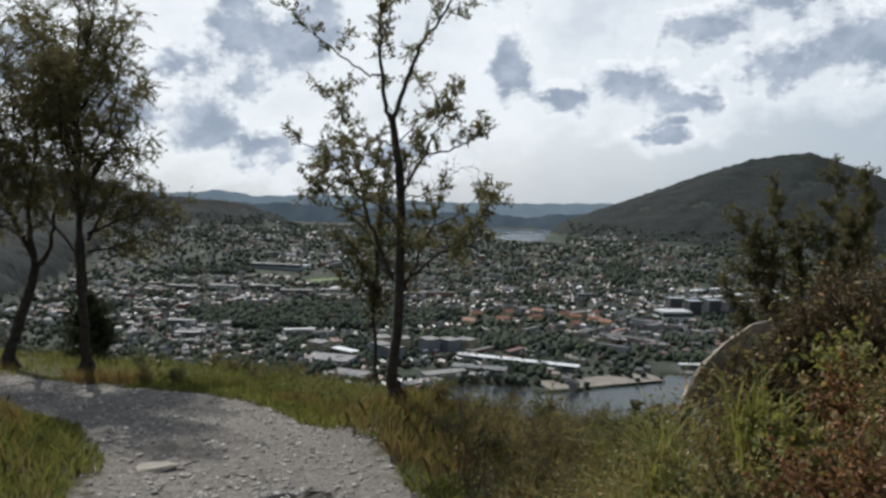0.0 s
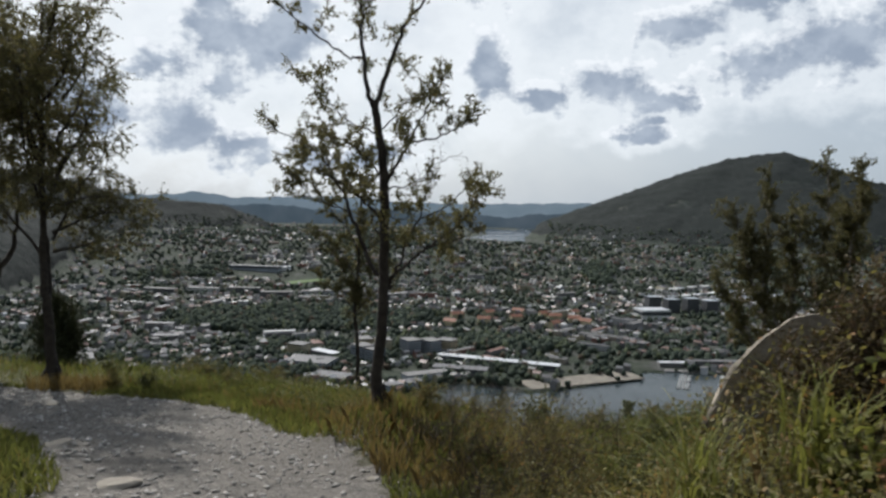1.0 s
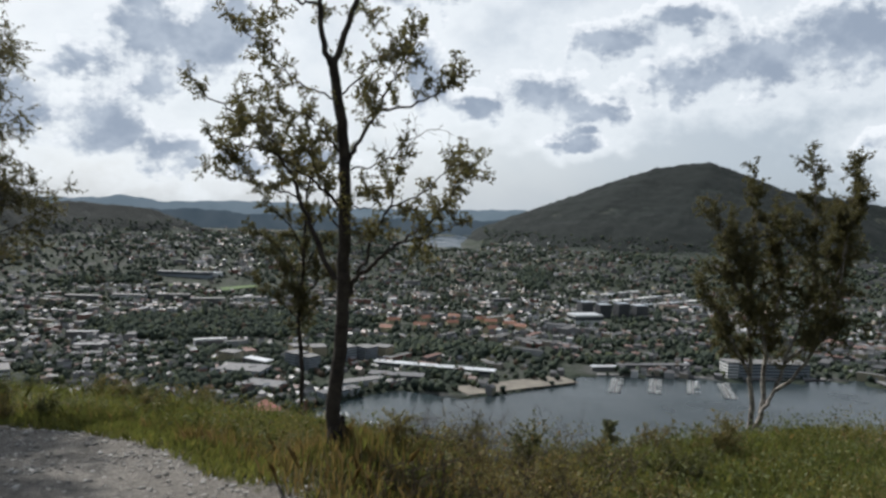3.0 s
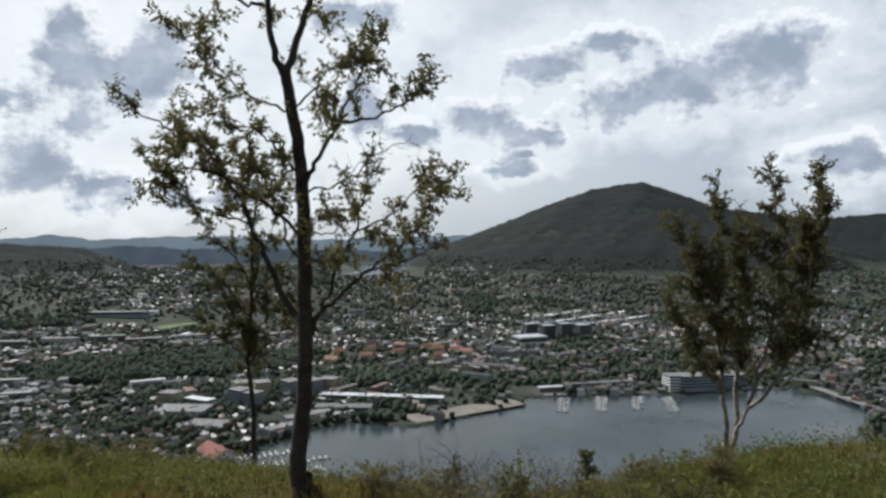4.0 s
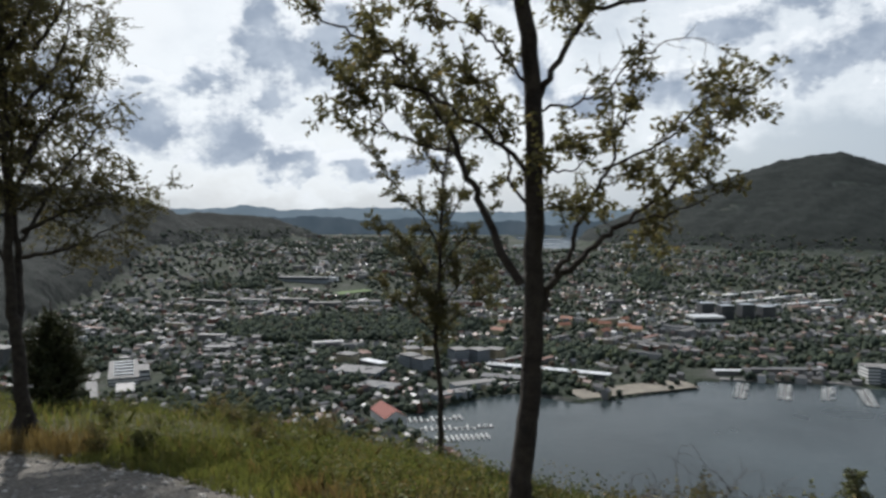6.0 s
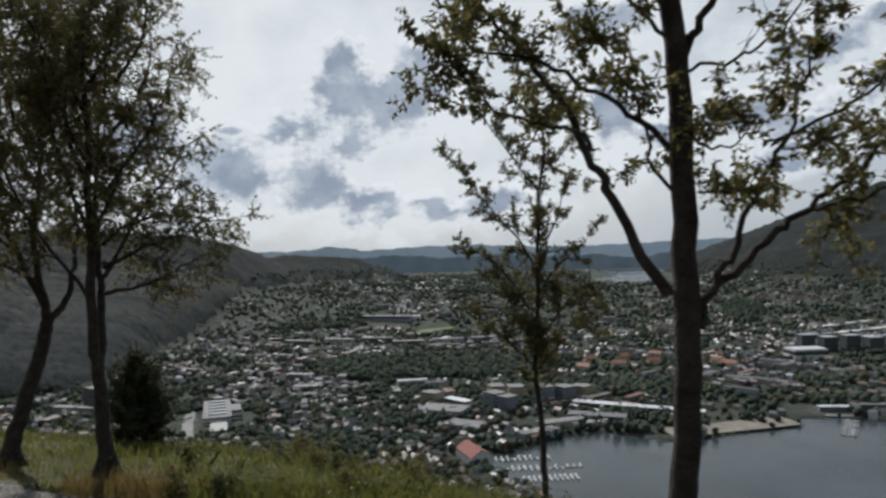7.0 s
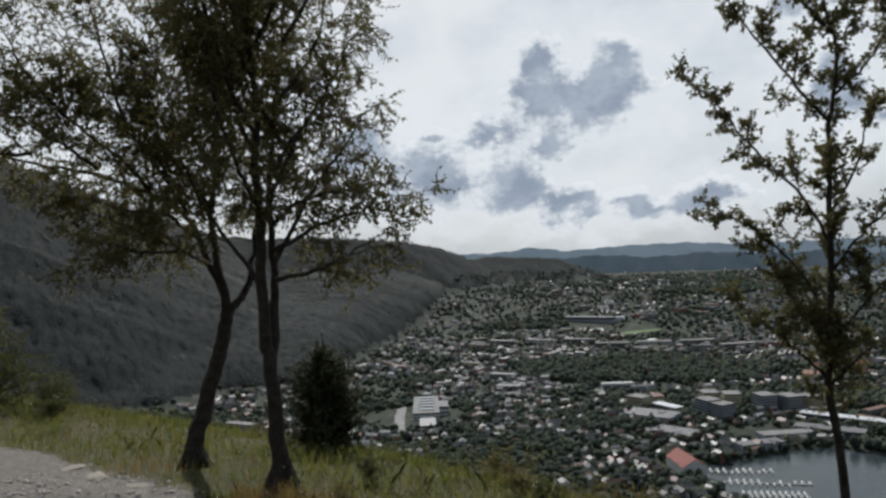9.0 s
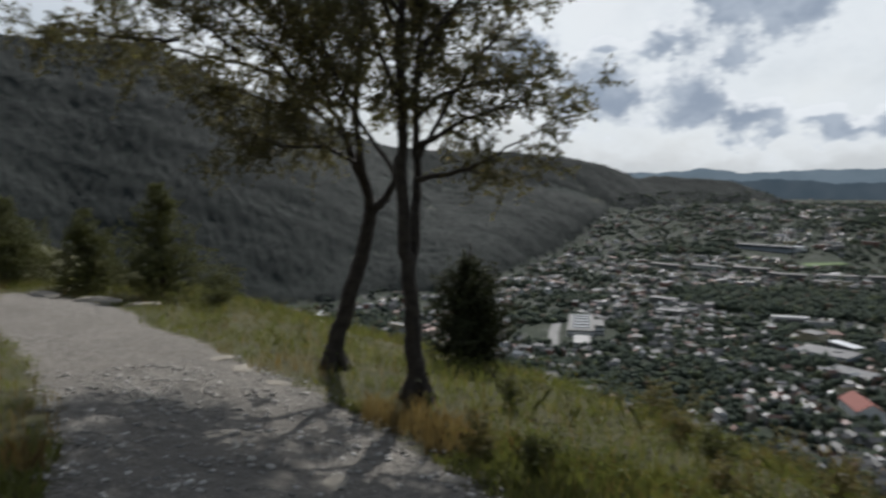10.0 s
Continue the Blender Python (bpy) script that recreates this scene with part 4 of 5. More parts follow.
# ---- near trees ----
class Plant:
    """Collects tapered stems and folded leaves for one tree."""

    def __init__(self, seed):
        self.r = np.random.default_rng(seed)
        self.stems, self.leaves = [], []  # stems: (points, radii, sides)

    def unit(self):
        v = self.r.normal(size=3)
        return v / np.linalg.norm(v)

    def limb(self, pts, r0, r1, sides=8, wobble=0.012):
        pts = np.array(pts, dtype=float)
        t = np.linspace(0, 1, len(pts))
        tt = np.linspace(0, 1, max(6, 4 * len(pts)))
        out = []
        for u in tt:  # Catmull-Rom through the given places
            i = min(int(u * (len(pts) - 1)), len(pts) - 2)
            f = u * (len(pts) - 1) - i
            p0, p1, p2, p3 = pts[max(i - 1, 0)], pts[i], pts[i + 1], pts[min(i + 2, len(pts) - 1)]
            out.append(0.5 * (2 * p1 + (p2 - p0) * f + (2 * p0 - 5 * p1 + 4 * p2 - p3) * f * f + (3 * p1 - p0 - 3 * p2 + p3) * f ** 3))
        out = np.array(out)
        out[1:-1] += self.r.normal(scale=wobble, size=out[1:-1].shape)
        rad = r0 + (r1 - r0) * tt ** 0.8
        self.stems.append((out, rad, sides))
        return out, rad

    def twig(self, p, d, length, rad, leaves, size, droop, depth):
        n = 5 if depth else 3
        pts, q = [np.array(p)], np.array(p)
        for k in range(n):
            d = d + self.r.normal(scale=0.22, size=3) + np.array([0, 0, -droop * (k + 1) / n])
            d /= np.linalg.norm(d)
            q = q + d * length / n
            pts.append(q)
        pts = np.array(pts)
        self.stems.append((pts, np.linspace(rad, rad * 0.35, n + 1), 3))
        if depth > 0:
            for k in range(1, n + 1):
                for _ in range(2 if depth > 1 else 1):
                    if self.r.random() < 0.85:
                        dd = d * 0.55 + self.unit() * 0.8 + np.array([0, 0, 0.15 - droop])
                        self.twig(pts[k], dd / np.linalg.norm(dd), length * self.r.uniform(0.35, 0.6), rad * 0.6, leaves, size, droop, depth - 1)
        m = int(leaves * length * self.r.uniform(0.6, 1.3))
        for _ in range(m):
            u = self.r.uniform(0.1, 1) * n
            i = min(int(u), n - 1)
            a = pts[i] + (pts[i + 1] - pts[i]) * (u - i)
            ld = self.unit() + d * 0.6 + np.array([0, 0, -0.35 - droop])
            self.leaves.append((a, ld / np.linalg.norm(ld), size * self.r.uniform(0.65, 1.25)))

    def dress(self, line, per_m, length, leaves, size, start=0.3, droop=0.05, out=0.9, rad=0.006, depth=1):
        pts, _ = line
        seg = np.linalg.norm(np.diff(pts, axis=0), axis=1)
        cum = np.concatenate([[0], np.cumsum(seg)])
        total = cum[-1]
        for s in np.arange(total * start, total, 1.0 / per_m):
            s = min(s + self.r.uniform(-0.5, 0.5) / per_m, total * 0.999)
            s = max(s, 0)
            i = int(np.searchsorted(cum, s, side="right") - 1)
            i = min(i, len(seg) - 1)
            p = pts[i] + (pts[i + 1] - pts[i]) * ((s - cum[i]) / max(seg[i], 1e-6))
            tan = (pts[i + 1] - pts[i]) / max(seg[i], 1e-6)
            d = tan * 0.7 + self.unit() * out + np.array([0, 0, 0.25 - droop])
            self.twig(p, d / np.linalg.norm(d), length * self.r.uniform(0.5, 1.2) * (1.1 - 0.4 * s / total), rad, leaves, size, droop, depth)
        self.twig(pts[-1], (pts[-1] - pts[-2]) / max(np.linalg.norm(pts[-1] - pts[-2]), 1e-6), length * 0.8, rad, leaves, size, droop, depth)

    def stem_mesh(self, name, pick):
        V, F = [], []
        base = 0
        for pts, rad, sides in self.stems:
            if not pick(rad[0]):
                continue
            tan = np.gradient(pts, axis=0)
            tan /= np.linalg.norm(tan, axis=1, keepdims=True) + 1e-9
            ref = np.array([[0.52, 0.80, -0.30]])
            u = np.cross(tan, ref)
            u /= np.linalg.norm(u, axis=1, keepdims=True) + 1e-9
            v = np.cross(tan, u)
            a = np.linspace(0, 2 * np.pi, sides, endpoint=False)
            ring = pts[:, None] + rad[:, None, None] * (np.cos(a)[None, :, None] * u[:, None] + np.sin(a)[None, :, None] * v[:, None])
            V.append(ring.reshape(-1, 3))
            n = len(pts)
            i, j = np.meshgrid(np.arange(n - 1), np.arange(sides), indexing="ij")
            j2 = (j + 1) % sides
            F.append((base + np.stack([i * sides + j, i * sides + j2, (i + 1) * sides + j2, (i + 1) * sides + j], -1)).reshape(-1, 4))
            base += n * sides
        return array_mesh(name, np.concatenate(V), np.concatenate(F), True)

    def leaf_mesh(self, name, wide=0.5):
        P = np.array([l[0] for l in self.leaves])
        D = np.array([l[1] for l in self.leaves])
        S = np.array([l[2] for l in self.leaves])[:, None]
        side = np.cross(D, self.r.normal(size=D.shape))
        side /= np.linalg.norm(side, axis=1, keepdims=True) + 1e-9
        up = np.cross(side, D)
        V = np.stack([P, P + D * S * 0.45 + side * S * wide * 0.5 + up * S * 0.12, P + D * S, P + D * S * 0.45 - side * S * wide * 0.5 + up * S * 0.12], 1).reshape(-1, 3)
        F = np.arange(len(P) * 4).reshape(-1, 4)
        return array_mesh(name, V, F)


def sketch(origin, eye, per_unit, foot, lines, rng, depth=0.35, fixed=None):
    """Limbs drawn in the upright plane through origin that faces eye: units right of and above the foot; limbs lean in and out of the plane at random."""
    o, e = np.array(origin), np.array(eye)
    f = (o - e)[:2]
    f /= np.linalg.norm(f)
    right, into = np.array([f[1], -f[0], 0]), np.array([f[0], f[1], 0])
    out = []
    for k, line in enumerate(lines):
        lean = rng.uniform(-1, 1) * depth if k else 0.0
        lean = (fixed or {}).get(k, lean)
        p0 = np.array(line[0], dtype=float)
        pts = []
        for x, y in line:
            away = math.hypot(x - p0[0], y - p0[1]) * per_unit
            pts.append(o + right * (x - foot[0]) * per_unit + np.array([0, 0, (foot[1] - y) * per_unit]) + into * lean * away)
        out.append(pts)
    return out


def finish_tree(name, plant, origin, bark, leaf, label, cut, wide=0.5, twig_mat=None):
    ob = empty(name, Matrix.Translation(origin), label, "tree")
    inv = Matrix.Translation(-Vector(origin))
    every = plant.stems
    for k, stem in enumerate(st for st in every if st[1][0] >= cut):
        plant.stems = [stem]
        me = plant.stem_mesh("trunk" if k == 0 else "limb", lambda r: True)
        me.transform(inv)
        link_mesh("trunk" if k == 0 else "limb", me, bark, ob)
    plant.stems = every
    twigs = plant.stem_mesh("twigwork", lambda r: r < cut)
    twigs.transform(inv)
    link_mesh("twigwork", twigs, twig_mat or M_TWIG, ob)["kind"] = "stuff"
    crown = plant.leaf_mesh("crown", wide)
    crown.transform(inv)
    link_mesh("crown", crown, leaf, ob)["kind"] = "stuff"
    return ob


def root_flare(plant, base, r):
    for k in range(5):
        a = k * 1.26 + plant.r.uniform(-0.3, 0.3)
        d = np.array([math.cos(a), math.sin(a), 0])
        plant.limb([base + np.array([0, 0, 0.22]) + d * r * 0.35, base + np.array([0, 0, 0.07]) + d * r * 0.95, base + np.array([0, 0, -0.1]) + d * r * 1.9], r * 0.55, r * 0.3, 6, 0.004)


def ground_z(x, y):
    return float(land_height(np.array([float(x)]), np.array([float(y)]))[0])


def build_main_tree():
    """The open-crowned tree at the edge of the path."""
    pl = Plant(11)
    origin = (-0.44, 7.3, ground_z(-0.44, 7.3))
    foot = (537, 882)
    lines = [
        [(541, 884), (534, 850), (528, 810), (532, 750), (540, 680), (541, 580), (541, 450), (540, 330), (529, 230), (520, 180), (513, 130)],
        [(513, 130), (535, 60), (560, -20), (590, -95), (640, -160), (670, -230)],
        [(513, 130), (490, 78), (477, -20), (476, -102), (473, -177), (480, -260)],
        [(477, 10), (440, 5), (368, -42), (308, -87), (262, -130)],
        [(525, 545), (500, 500), (475, 440), (455, 400), (435, 350), (405, 300), (370, 250), (325, 220), (275, 195), (245, 180)],
        [(540, 414), (511, 378), (479, 350), (443, 328), (401, 300), (350, 290), (330, 270)],
        [(553, 575), (568, 540), (600, 510), (640, 480), (680, 450), (725, 412), (752, 375), (766, 350)],
        [(572, 535), (588, 490), (605, 440), (625, 400), (640, 350), (650, 325)],
        [(541, 325), (555, 290), (575, 260), (600, 215), (650, 205), (695, 190), (728, 168)],
        [(590, 235), (612, 180), (640, 120), (660, 70), (680, 40)],
        [(545, 325), (590, 320), (630, 300), (655, 270), (690, 250)],
        [(520, 190), (480, 180), (440, 160), (400, 120), (360, 85)],
        [(535, 300), (500, 260), (470, 230), (440, 215)],
        [(455, 400), (440, 380), (400, 370), (350, 345), (330, 320)],
        [(660, 465), (700, 455), (740, 440), (760, 430)],
        [(625, 400), (690, 370), (730, 330), (745, 310)],
        [(541, 380), (560, 400), (590, 400), (620, 380)],
        [(522, 190), (560, 150), (590, 110), (620, 90)],
        [(541, 460), (515, 420), (500, 360), (470, 300)],
    ]
    radii = [(0.066, 0.036), (0.03, 0.008), (0.028, 0.008), (0.013, 0.005), (0.025, 0.005), (0.015, 0.004), (0.022, 0.005), (0.015, 0.004), (0.02, 0.005), (0.012, 0.004), (0.008, 0.003), (0.01, 0.003),
             (0.01, 0.004), (0.01, 0.004), (0.008, 0.003), (0.008, 0.003), (0.008, 0.003), (0.009, 0.003), (0.01, 0.004)]
    limbs = sketch(origin, (-0.45, 2.43, 0), 0.00386, foot, lines, pl.r, 0.3, {4: 0.3, 5: 0.15, 6: 0.1, 1: 0.1, 2: 0.0})
    for k, (pts, (r0, r1)) in enumerate(zip(limbs, radii)):
        line = pl.limb(pts, r0, r1, 10 if k == 0 else 7, 0.008 if k else 0.004)
        if k == 0:
            pl.dress(line, 3, 0.26, 130, 0.032, 0.6, 0.0, 1.0, 0.0035, 0)
        else:
            bare = k == 10
            pl.dress(line, 4 if bare else 6.5, 0.3, 0 if bare else 100, 0.031, 0.45 if k in (4, 6) else 0.3, 0.0, 0.95, 0.0035, 1 if bare else 2)
    root_flare(pl, np.array(origin), 0.07)
    return finish_tree("downy_birch", pl, origin, M_BARK, M_LEAF, "open-crowned birch with a dark bent trunk at the path's edge", 0.0062)


def build_small_tree():
    pl = Plant(12)
    origin = (-1.03, 11.6, ground_z(-1.03, 11.6))
    lines = [
        [(1356, 1120), (1352, 1000), (1348, 882), (1345, 780), (1335, 700), (1334, 650), (1340, 560), (1345, 450), (1347, 350), (1352, 250), (1368, 150), (1352, 60), (1345, 20)],
        [(1343, 440), (1310, 370), (1270, 320), (1230, 270), (1200, 220), (1172, 190)],
        [(1340, 560), (1300, 490), (1250, 430), (1200, 395), (1175, 385)],
        [(1345, 490), (1380, 440), (1420, 400), (1455, 368)],
        [(1333, 660), (1300, 620), (1260, 580), (1225, 545)],
        [(1336, 670), (1380, 620), (1430, 575), (1485, 540)],
        [(1352, 250), (1320, 210), (1280, 150), (1240, 90), (1215, 45)],
        [(1360, 210), (1395, 180), (1425, 140), (1445, 95)],
        [(1340, 600), (1370, 560), (1400, 520), (1430, 480)],
        [(1338, 620), (1310, 560), (1280, 520), (1250, 470)],
        [(1345, 400), (1380, 340), (1400, 280), (1410, 230)],
        [(1352, 100), (1320, 60), (1290, 40), (1260, 35)], [(1355, 110), (1390, 60), (1410, 50)],
    ]
    limbs = sketch(origin, (-1.33, 5.76, 0), 0.00424, (1348, 413 + (0.802 - origin[2]) / 0.00424), lines, pl.r, 0.5)
    for k, pts in enumerate(limbs):
        line = pl.limb(pts, 0.04 if k == 0 else 0.013, 0.008 if k == 0 else 0.004, 8 if k == 0 else 6, 0.004)
        pl.dress(line, 9, 0.27, 120, 0.028, 0.36 if k == 0 else 0.12, 0.0, 0.85, 0.004, 2)
    return finish_tree("young_alder", pl, origin, M_BARK, M_LEAF_DARK, "slender young tree with a thin straight trunk behind the birch", 0.0062, 0.6)


def build_left_tree():
    """The nearer of the two tall trees: a double stem."""
    pl = Plant(13)
    origin = (-6.0, 12.05, ground_z(-6.0, 12.05))
    lines = [
        [(757, 745), (755, 710), (748, 640), (744, 560), (738, 480), (733, 400), (731, 300), (733, 200), (728, 100), (735, 0), (725, -150), (735, -320), (740, -480)],
        [(742, 500), (754, 420), (757, 330), (756, 230), (760, 100), (775, -30), (800, -180), (815, -330)],
        [(731, 360), (705, 305), (660, 240), (615, 160), (575, 60), (520, -60), (470, -160)],
        [(757, 300), (795, 235), (845, 150), (905, 75), (945, 20), (970, -20)],
        [(757, 335), (830, 322), (885, 298), (938, 266)],
        [(733, 200), (700, 130), (670, 40), (650, -80), (630, -200)],
        [(760, 120), (810, 50), (870, -40), (920, -130), (950, -200)],
        [(756, 230), (800, 190), (860, 170), (925, 165), (998, 175)],
        [(735, 60), (690, -20), (660, -120), (610, -230), (560, -310)],
        [(770, 0), (830, -90), (880, -200), (890, -300)],
        [(745, 200), (790, 100), (830, 20), (850, -80)],
        [(757, 280), (830, 240), (900, 215), (935, 215)],
        [(735, -150), (700, -260), (680, -360)], [(725, -100), (780, -200), (790, -340)],
        [(732, 90), (700, 20), (690, -70), (700, -170)], [(765, 40), (720, -50), (710, -160)], [(728, -60), (670, -180), (640, -300)], [(790, -130), (850, -240), (860, -370)], [(735, -260), (760, -380), (750, -500)],
    ]
    limbs = sketch(origin, (-1.78, 6.94, 0), 0.00525, (755, 735), lines, pl.r, 0.6)
    for k, pts in enumerate(limbs):
        line = pl.limb(pts, 0.105 if k == 0 else (0.06 if k == 1 else 0.03), 0.012 if k < 2 else 0.006, 10 if k < 2 else 7, 0.008)
        pl.dress(line, 7.5, 0.66, 54, 0.041, 0.42 if k < 2 else 0.2, 0.14, 0.9, 0.006, 2)
    root_flare(pl, np.array(origin), 0.13)
    return finish_tree("silver_birch", pl, origin, M_BARK, M_LEAF, "tall double-stemmed birch with dark trunk and drooping twigs", 0.0075)


def build_left_tree_b():
    pl = Plant(14)
    origin = (-7.65, 12.55, ground_z(-7.65, 12.55))
    lines = [
        [(588, 690), (592, 650), (600, 610), (622, 550), (645, 470), (658, 420), (668, 380)],
        [(668, 380), (648, 320), (622, 250), (600, 200), (540, 155), (450, 115), (350, 90), (230, 55), (120, 35)],
        [(664, 385), (652, 310), (640, 230), (650, 120), (655, 10), (640, -120), (650, -250)],
        [(668, 382), (695, 360), (712, 320), (725, 250), (735, 150), (700, 30), (690, -120)],
        [(640, 300), (590, 270), (530, 235), (460, 200), (395, 165)],
        [(600, 200), (560, 110), (500, 30), (440, -60), (380, -140)],
        [(540, 155), (470, 80), (400, 20), (330, -30)],
        [(650, 120), (600, 20), (560, -90), (540, -180)],
        [(450, 115), (380, 60), (300, 10), (220, -20)],
        [(655, 30), (690, -60), (720, -170)],
        [(350, 90), (280, 90), (200, 80), (130, 80)],
        [(622, 250), (560, 200), (500, 190), (440, 170)], [(590, 270), (520, 270), (470, 250)],
        [(648, 200), (590, 110), (540, 40), (510, -50)], [(600, 200), (540, 90), (470, 10), (390, -50)], [(655, 60), (610, -40), (600, -160), (560, -260)], [(500, 30), (470, -80), (450, -200)], [(640, -60), (680, -160), (670, -280)], [(400, 20), (340, -60), (300, -150)],
    ]
    limbs = sketch(origin, (-1.78, 6.94, 0), 0.0063, (595, 672), lines, pl.r, 0.55)
    for k, pts in enumerate(limbs):
        line = pl.limb(pts, 0.115 if k == 0 else (0.06 if k < 4 else 0.026), 0.075 if k == 0 else 0.007, 10 if k == 0 else 7, 0.01)
        if k:
            pl.dress(line, 7.5, 0.72, 54, 0.041, 0.3 if k < 4 else 0.15, 0.12, 0.9, 0.006, 2)
    root_flare(pl, np.array(origin), 0.13)
    return finish_tree("silver_birch", pl, origin, M_BARK, M_LEAF, "tall leaning birch with forked trunk and long low limbs", 0.0075)


def build_right_birch():
    pl = Plant(15)
    origin = (5.52, 11.75, ground_z(5.52, 11.75))
    lines = [
        [(1340, 790), (1342, 760), (1348, 710), (1352, 670), (1348, 620), (1342, 540), (1333, 450), (1338, 360), (1335, 290), (1333, 258)],
        [(1342, 760), (1355, 710), (1368, 660), (1372, 560), (1388, 450), (1382, 360), (1390, 310)],
        [(1368, 665), (1388, 620), (1405, 560), (1430, 480), (1442, 380), (1437, 285), (1435, 215)],
        [(1390, 620), (1430, 570), (1460, 500), (1479, 405), (1490, 310), (1490, 252)],
        [(1346, 600), (1310, 530), (1285, 480), (1272, 455)],
        [(1340, 500), (1310, 420), (1290, 350), (1280, 310)],
        [(1430, 480), (1470, 420), (1485, 330), (1490, 250)],
        [(1372, 560), (1350, 480), (1320, 400), (1300, 330)],
        [(1400, 570), (1440, 530), (1470, 515), (1492, 490)],
    ]
    limbs = sketch(origin, (-0.37, 2.14, 0), 0.0082, (1342, 765), lines, pl.r, 0.35)
    for k, pts in enumerate(limbs):
        line = pl.limb(pts, 0.06 if k < 2 else 0.03, 0.01 if k < 4 else 0.006, 8, 0.01)
        pl.dress(line, 11, 0.42, 135, 0.033, 0.4 if k < 3 else 0.25, 0.02, 0.85, 0.006, 2)
    return finish_tree("silver_birch", pl, origin, M_BIRCH, M_LEAF_DARK, "bushy birch with peeling white trunk on the hill's brow", 0.009, 0.55)


build_main_tree()
build_small_tree()
build_left_tree()
build_left_tree_b()
build_right_birch()


def conifer(name, label, x, y, height, width, seed, mat, columnar=False, sink=0.15):
    pl = Plant(seed)
    z = ground_z(x, y) - sink
    base = np.array((x, y, z))
    pl.limb([base, base + np.array([0.02, 0.01, height * 0.5]), base + np.array([-0.02, 0.03, height])], height * 0.028, 0.006, 7, 0.006)
    for k in range(int(height * (130 if columnar else 60))):
        s = pl.r.uniform(0.02 if columnar else 0.05, 0.98)
        a = pl.r.uniform(0, 6.283)
        reach = width * ((1 - s ** 2.2) ** 0.7 if columnar else (1 - s) ** 0.85 + 0.06) * pl.r.uniform(0.6, 1.15)
        rise = 1.3 if columnar else 0.35
        d = np.array([math.cos(a), math.sin(a), rise])
        d /= np.linalg.norm(d)
        pl.twig(base + np.array([0, 0, s * height * (0.85 if columnar else 1)]), d, max(reach, 0.08) * (1.25 if columnar else 1.0), 0.006, 150, 0.05, 0.0, 1)
    ob = empty(name, Matrix.Translation(base), label, "tree")
    inv = Matrix.Translation(-Vector(base))
    for me, nm, m in ((pl.stem_mesh("trunk", lambda r: True), "trunk", M_TWIG), (pl.leaf_mesh("crown", 0.32), "crown", mat)):
        me.transform(inv)
        link_mesh(nm, me, m, ob)
    return ob


conifer("juniper", "dense dark columnar juniper bush beside the tall birches", -7.2, 14.6, 1.8, 0.5, 21, M_JUNIPER, True)
conifer("young_spruce", "ragged young spruce beyond the bend of the path", -15.6, 15.2, 2.6, 1.15, 22, M_NEEDLE)
conifer("young_spruce", "ragged young spruce beyond the bend of the path", -17.2, 14.4, 2.0, 1.0, 23, M_NEEDLE)
conifer("young_spruce", "ragged young spruce beyond the bend of the path", -18.8, 13.4, 2.1, 1.1, 24, M_NEEDLE)
conifer("young_spruce", "low ragged spruce beyond the bend of the path", -20.5, 13.6, 1.9, 1.0, 25, M_NEEDLE)
conifer("sapling", "small pointed sapling on the slope below the brow", 3.1, 10.9, 1.0, 0.28, 26, M_NEEDLE)


# ---- rocks ----
def boulder(name, label, x, y, z, size, turn, seed):
    bm = bmesh.new()
    bmesh.ops.create_icosphere(bm, subdivisions=4, radius=1)
    for v in bm.verts:
        p = v.co.copy()
        q = p * 1.1 + Vector((seed, 0, 0))
        k = 1 + 0.28 * noise.noise(q) + 0.14 * noise.noise(q * 2.7) + 0.05 * noise.noise(q * 7)
        p = p * k
        for ax, lim in ((Vector((0.3, 0.2, 1)).normalized(), 0.62), (Vector((-1, 0.25, 0.4)).normalized(), 0.66), (Vector((0.2, -1, 0.3)).normalized(), 0.7)):
            over = p.dot(ax) - lim
            if over > 0:
                p -= ax * over * 0.85
        v.co = Vector((p.x * size[0], p.y * size[1], p.z * size[2]))
    for f in bm.faces:
        f.smooth = True
    ob = part(name, bm, M_ROCK, None)
    ob.matrix_world = pose(x, y, z, 0, 0, turn)
    return tagged(ob, label, "rock")


def rock_slab(name, outline, y0, y1, mat, parent, seed):
    """A split slab: an upright outline carried back from y0 to y1, its faces broken and worn."""
    bm = bmesh.new()
    front = bm.faces.new([bm.verts.new((x, y0 + 0.03 * math.sin(9 * x + seed), z)) for x, z in outline])
    back = bmesh.ops.extrude_face_region(bm, geom=[front])["geom"]
    for v in back:
        if isinstance(v, bmesh.types.BMVert):
            v.co.y += y1 - y0
            v.co.z -= 0.05
    bmesh.ops.recalc_face_normals(bm, faces=bm.faces[:])
    bmesh.ops.bevel(bm, geom=bm.edges[:], offset=0.012, segments=1, affect="EDGES")
    bmesh.ops.triangulate(bm, faces=bm.faces[:])
    bmesh.ops.subdivide_edges(bm, edges=[e for e in bm.edges if e.calc_length() > 0.05], cuts=2, use_grid_fill=True)
    bmesh.ops.triangulate(bm, faces=bm.faces[:])
    bm.normal_update()
    for v in bm.verts:
        q = v.co * 7 + Vector((seed, 0, 0))
        v.co += v.normal * (0.02 * noise.noise(q) + 0.01 * noise.noise(q * 2.9))
    ob = part(name, bm, mat, parent)
    ob.matrix_parent_inverse = parent.matrix_world.inverted()
    return ob


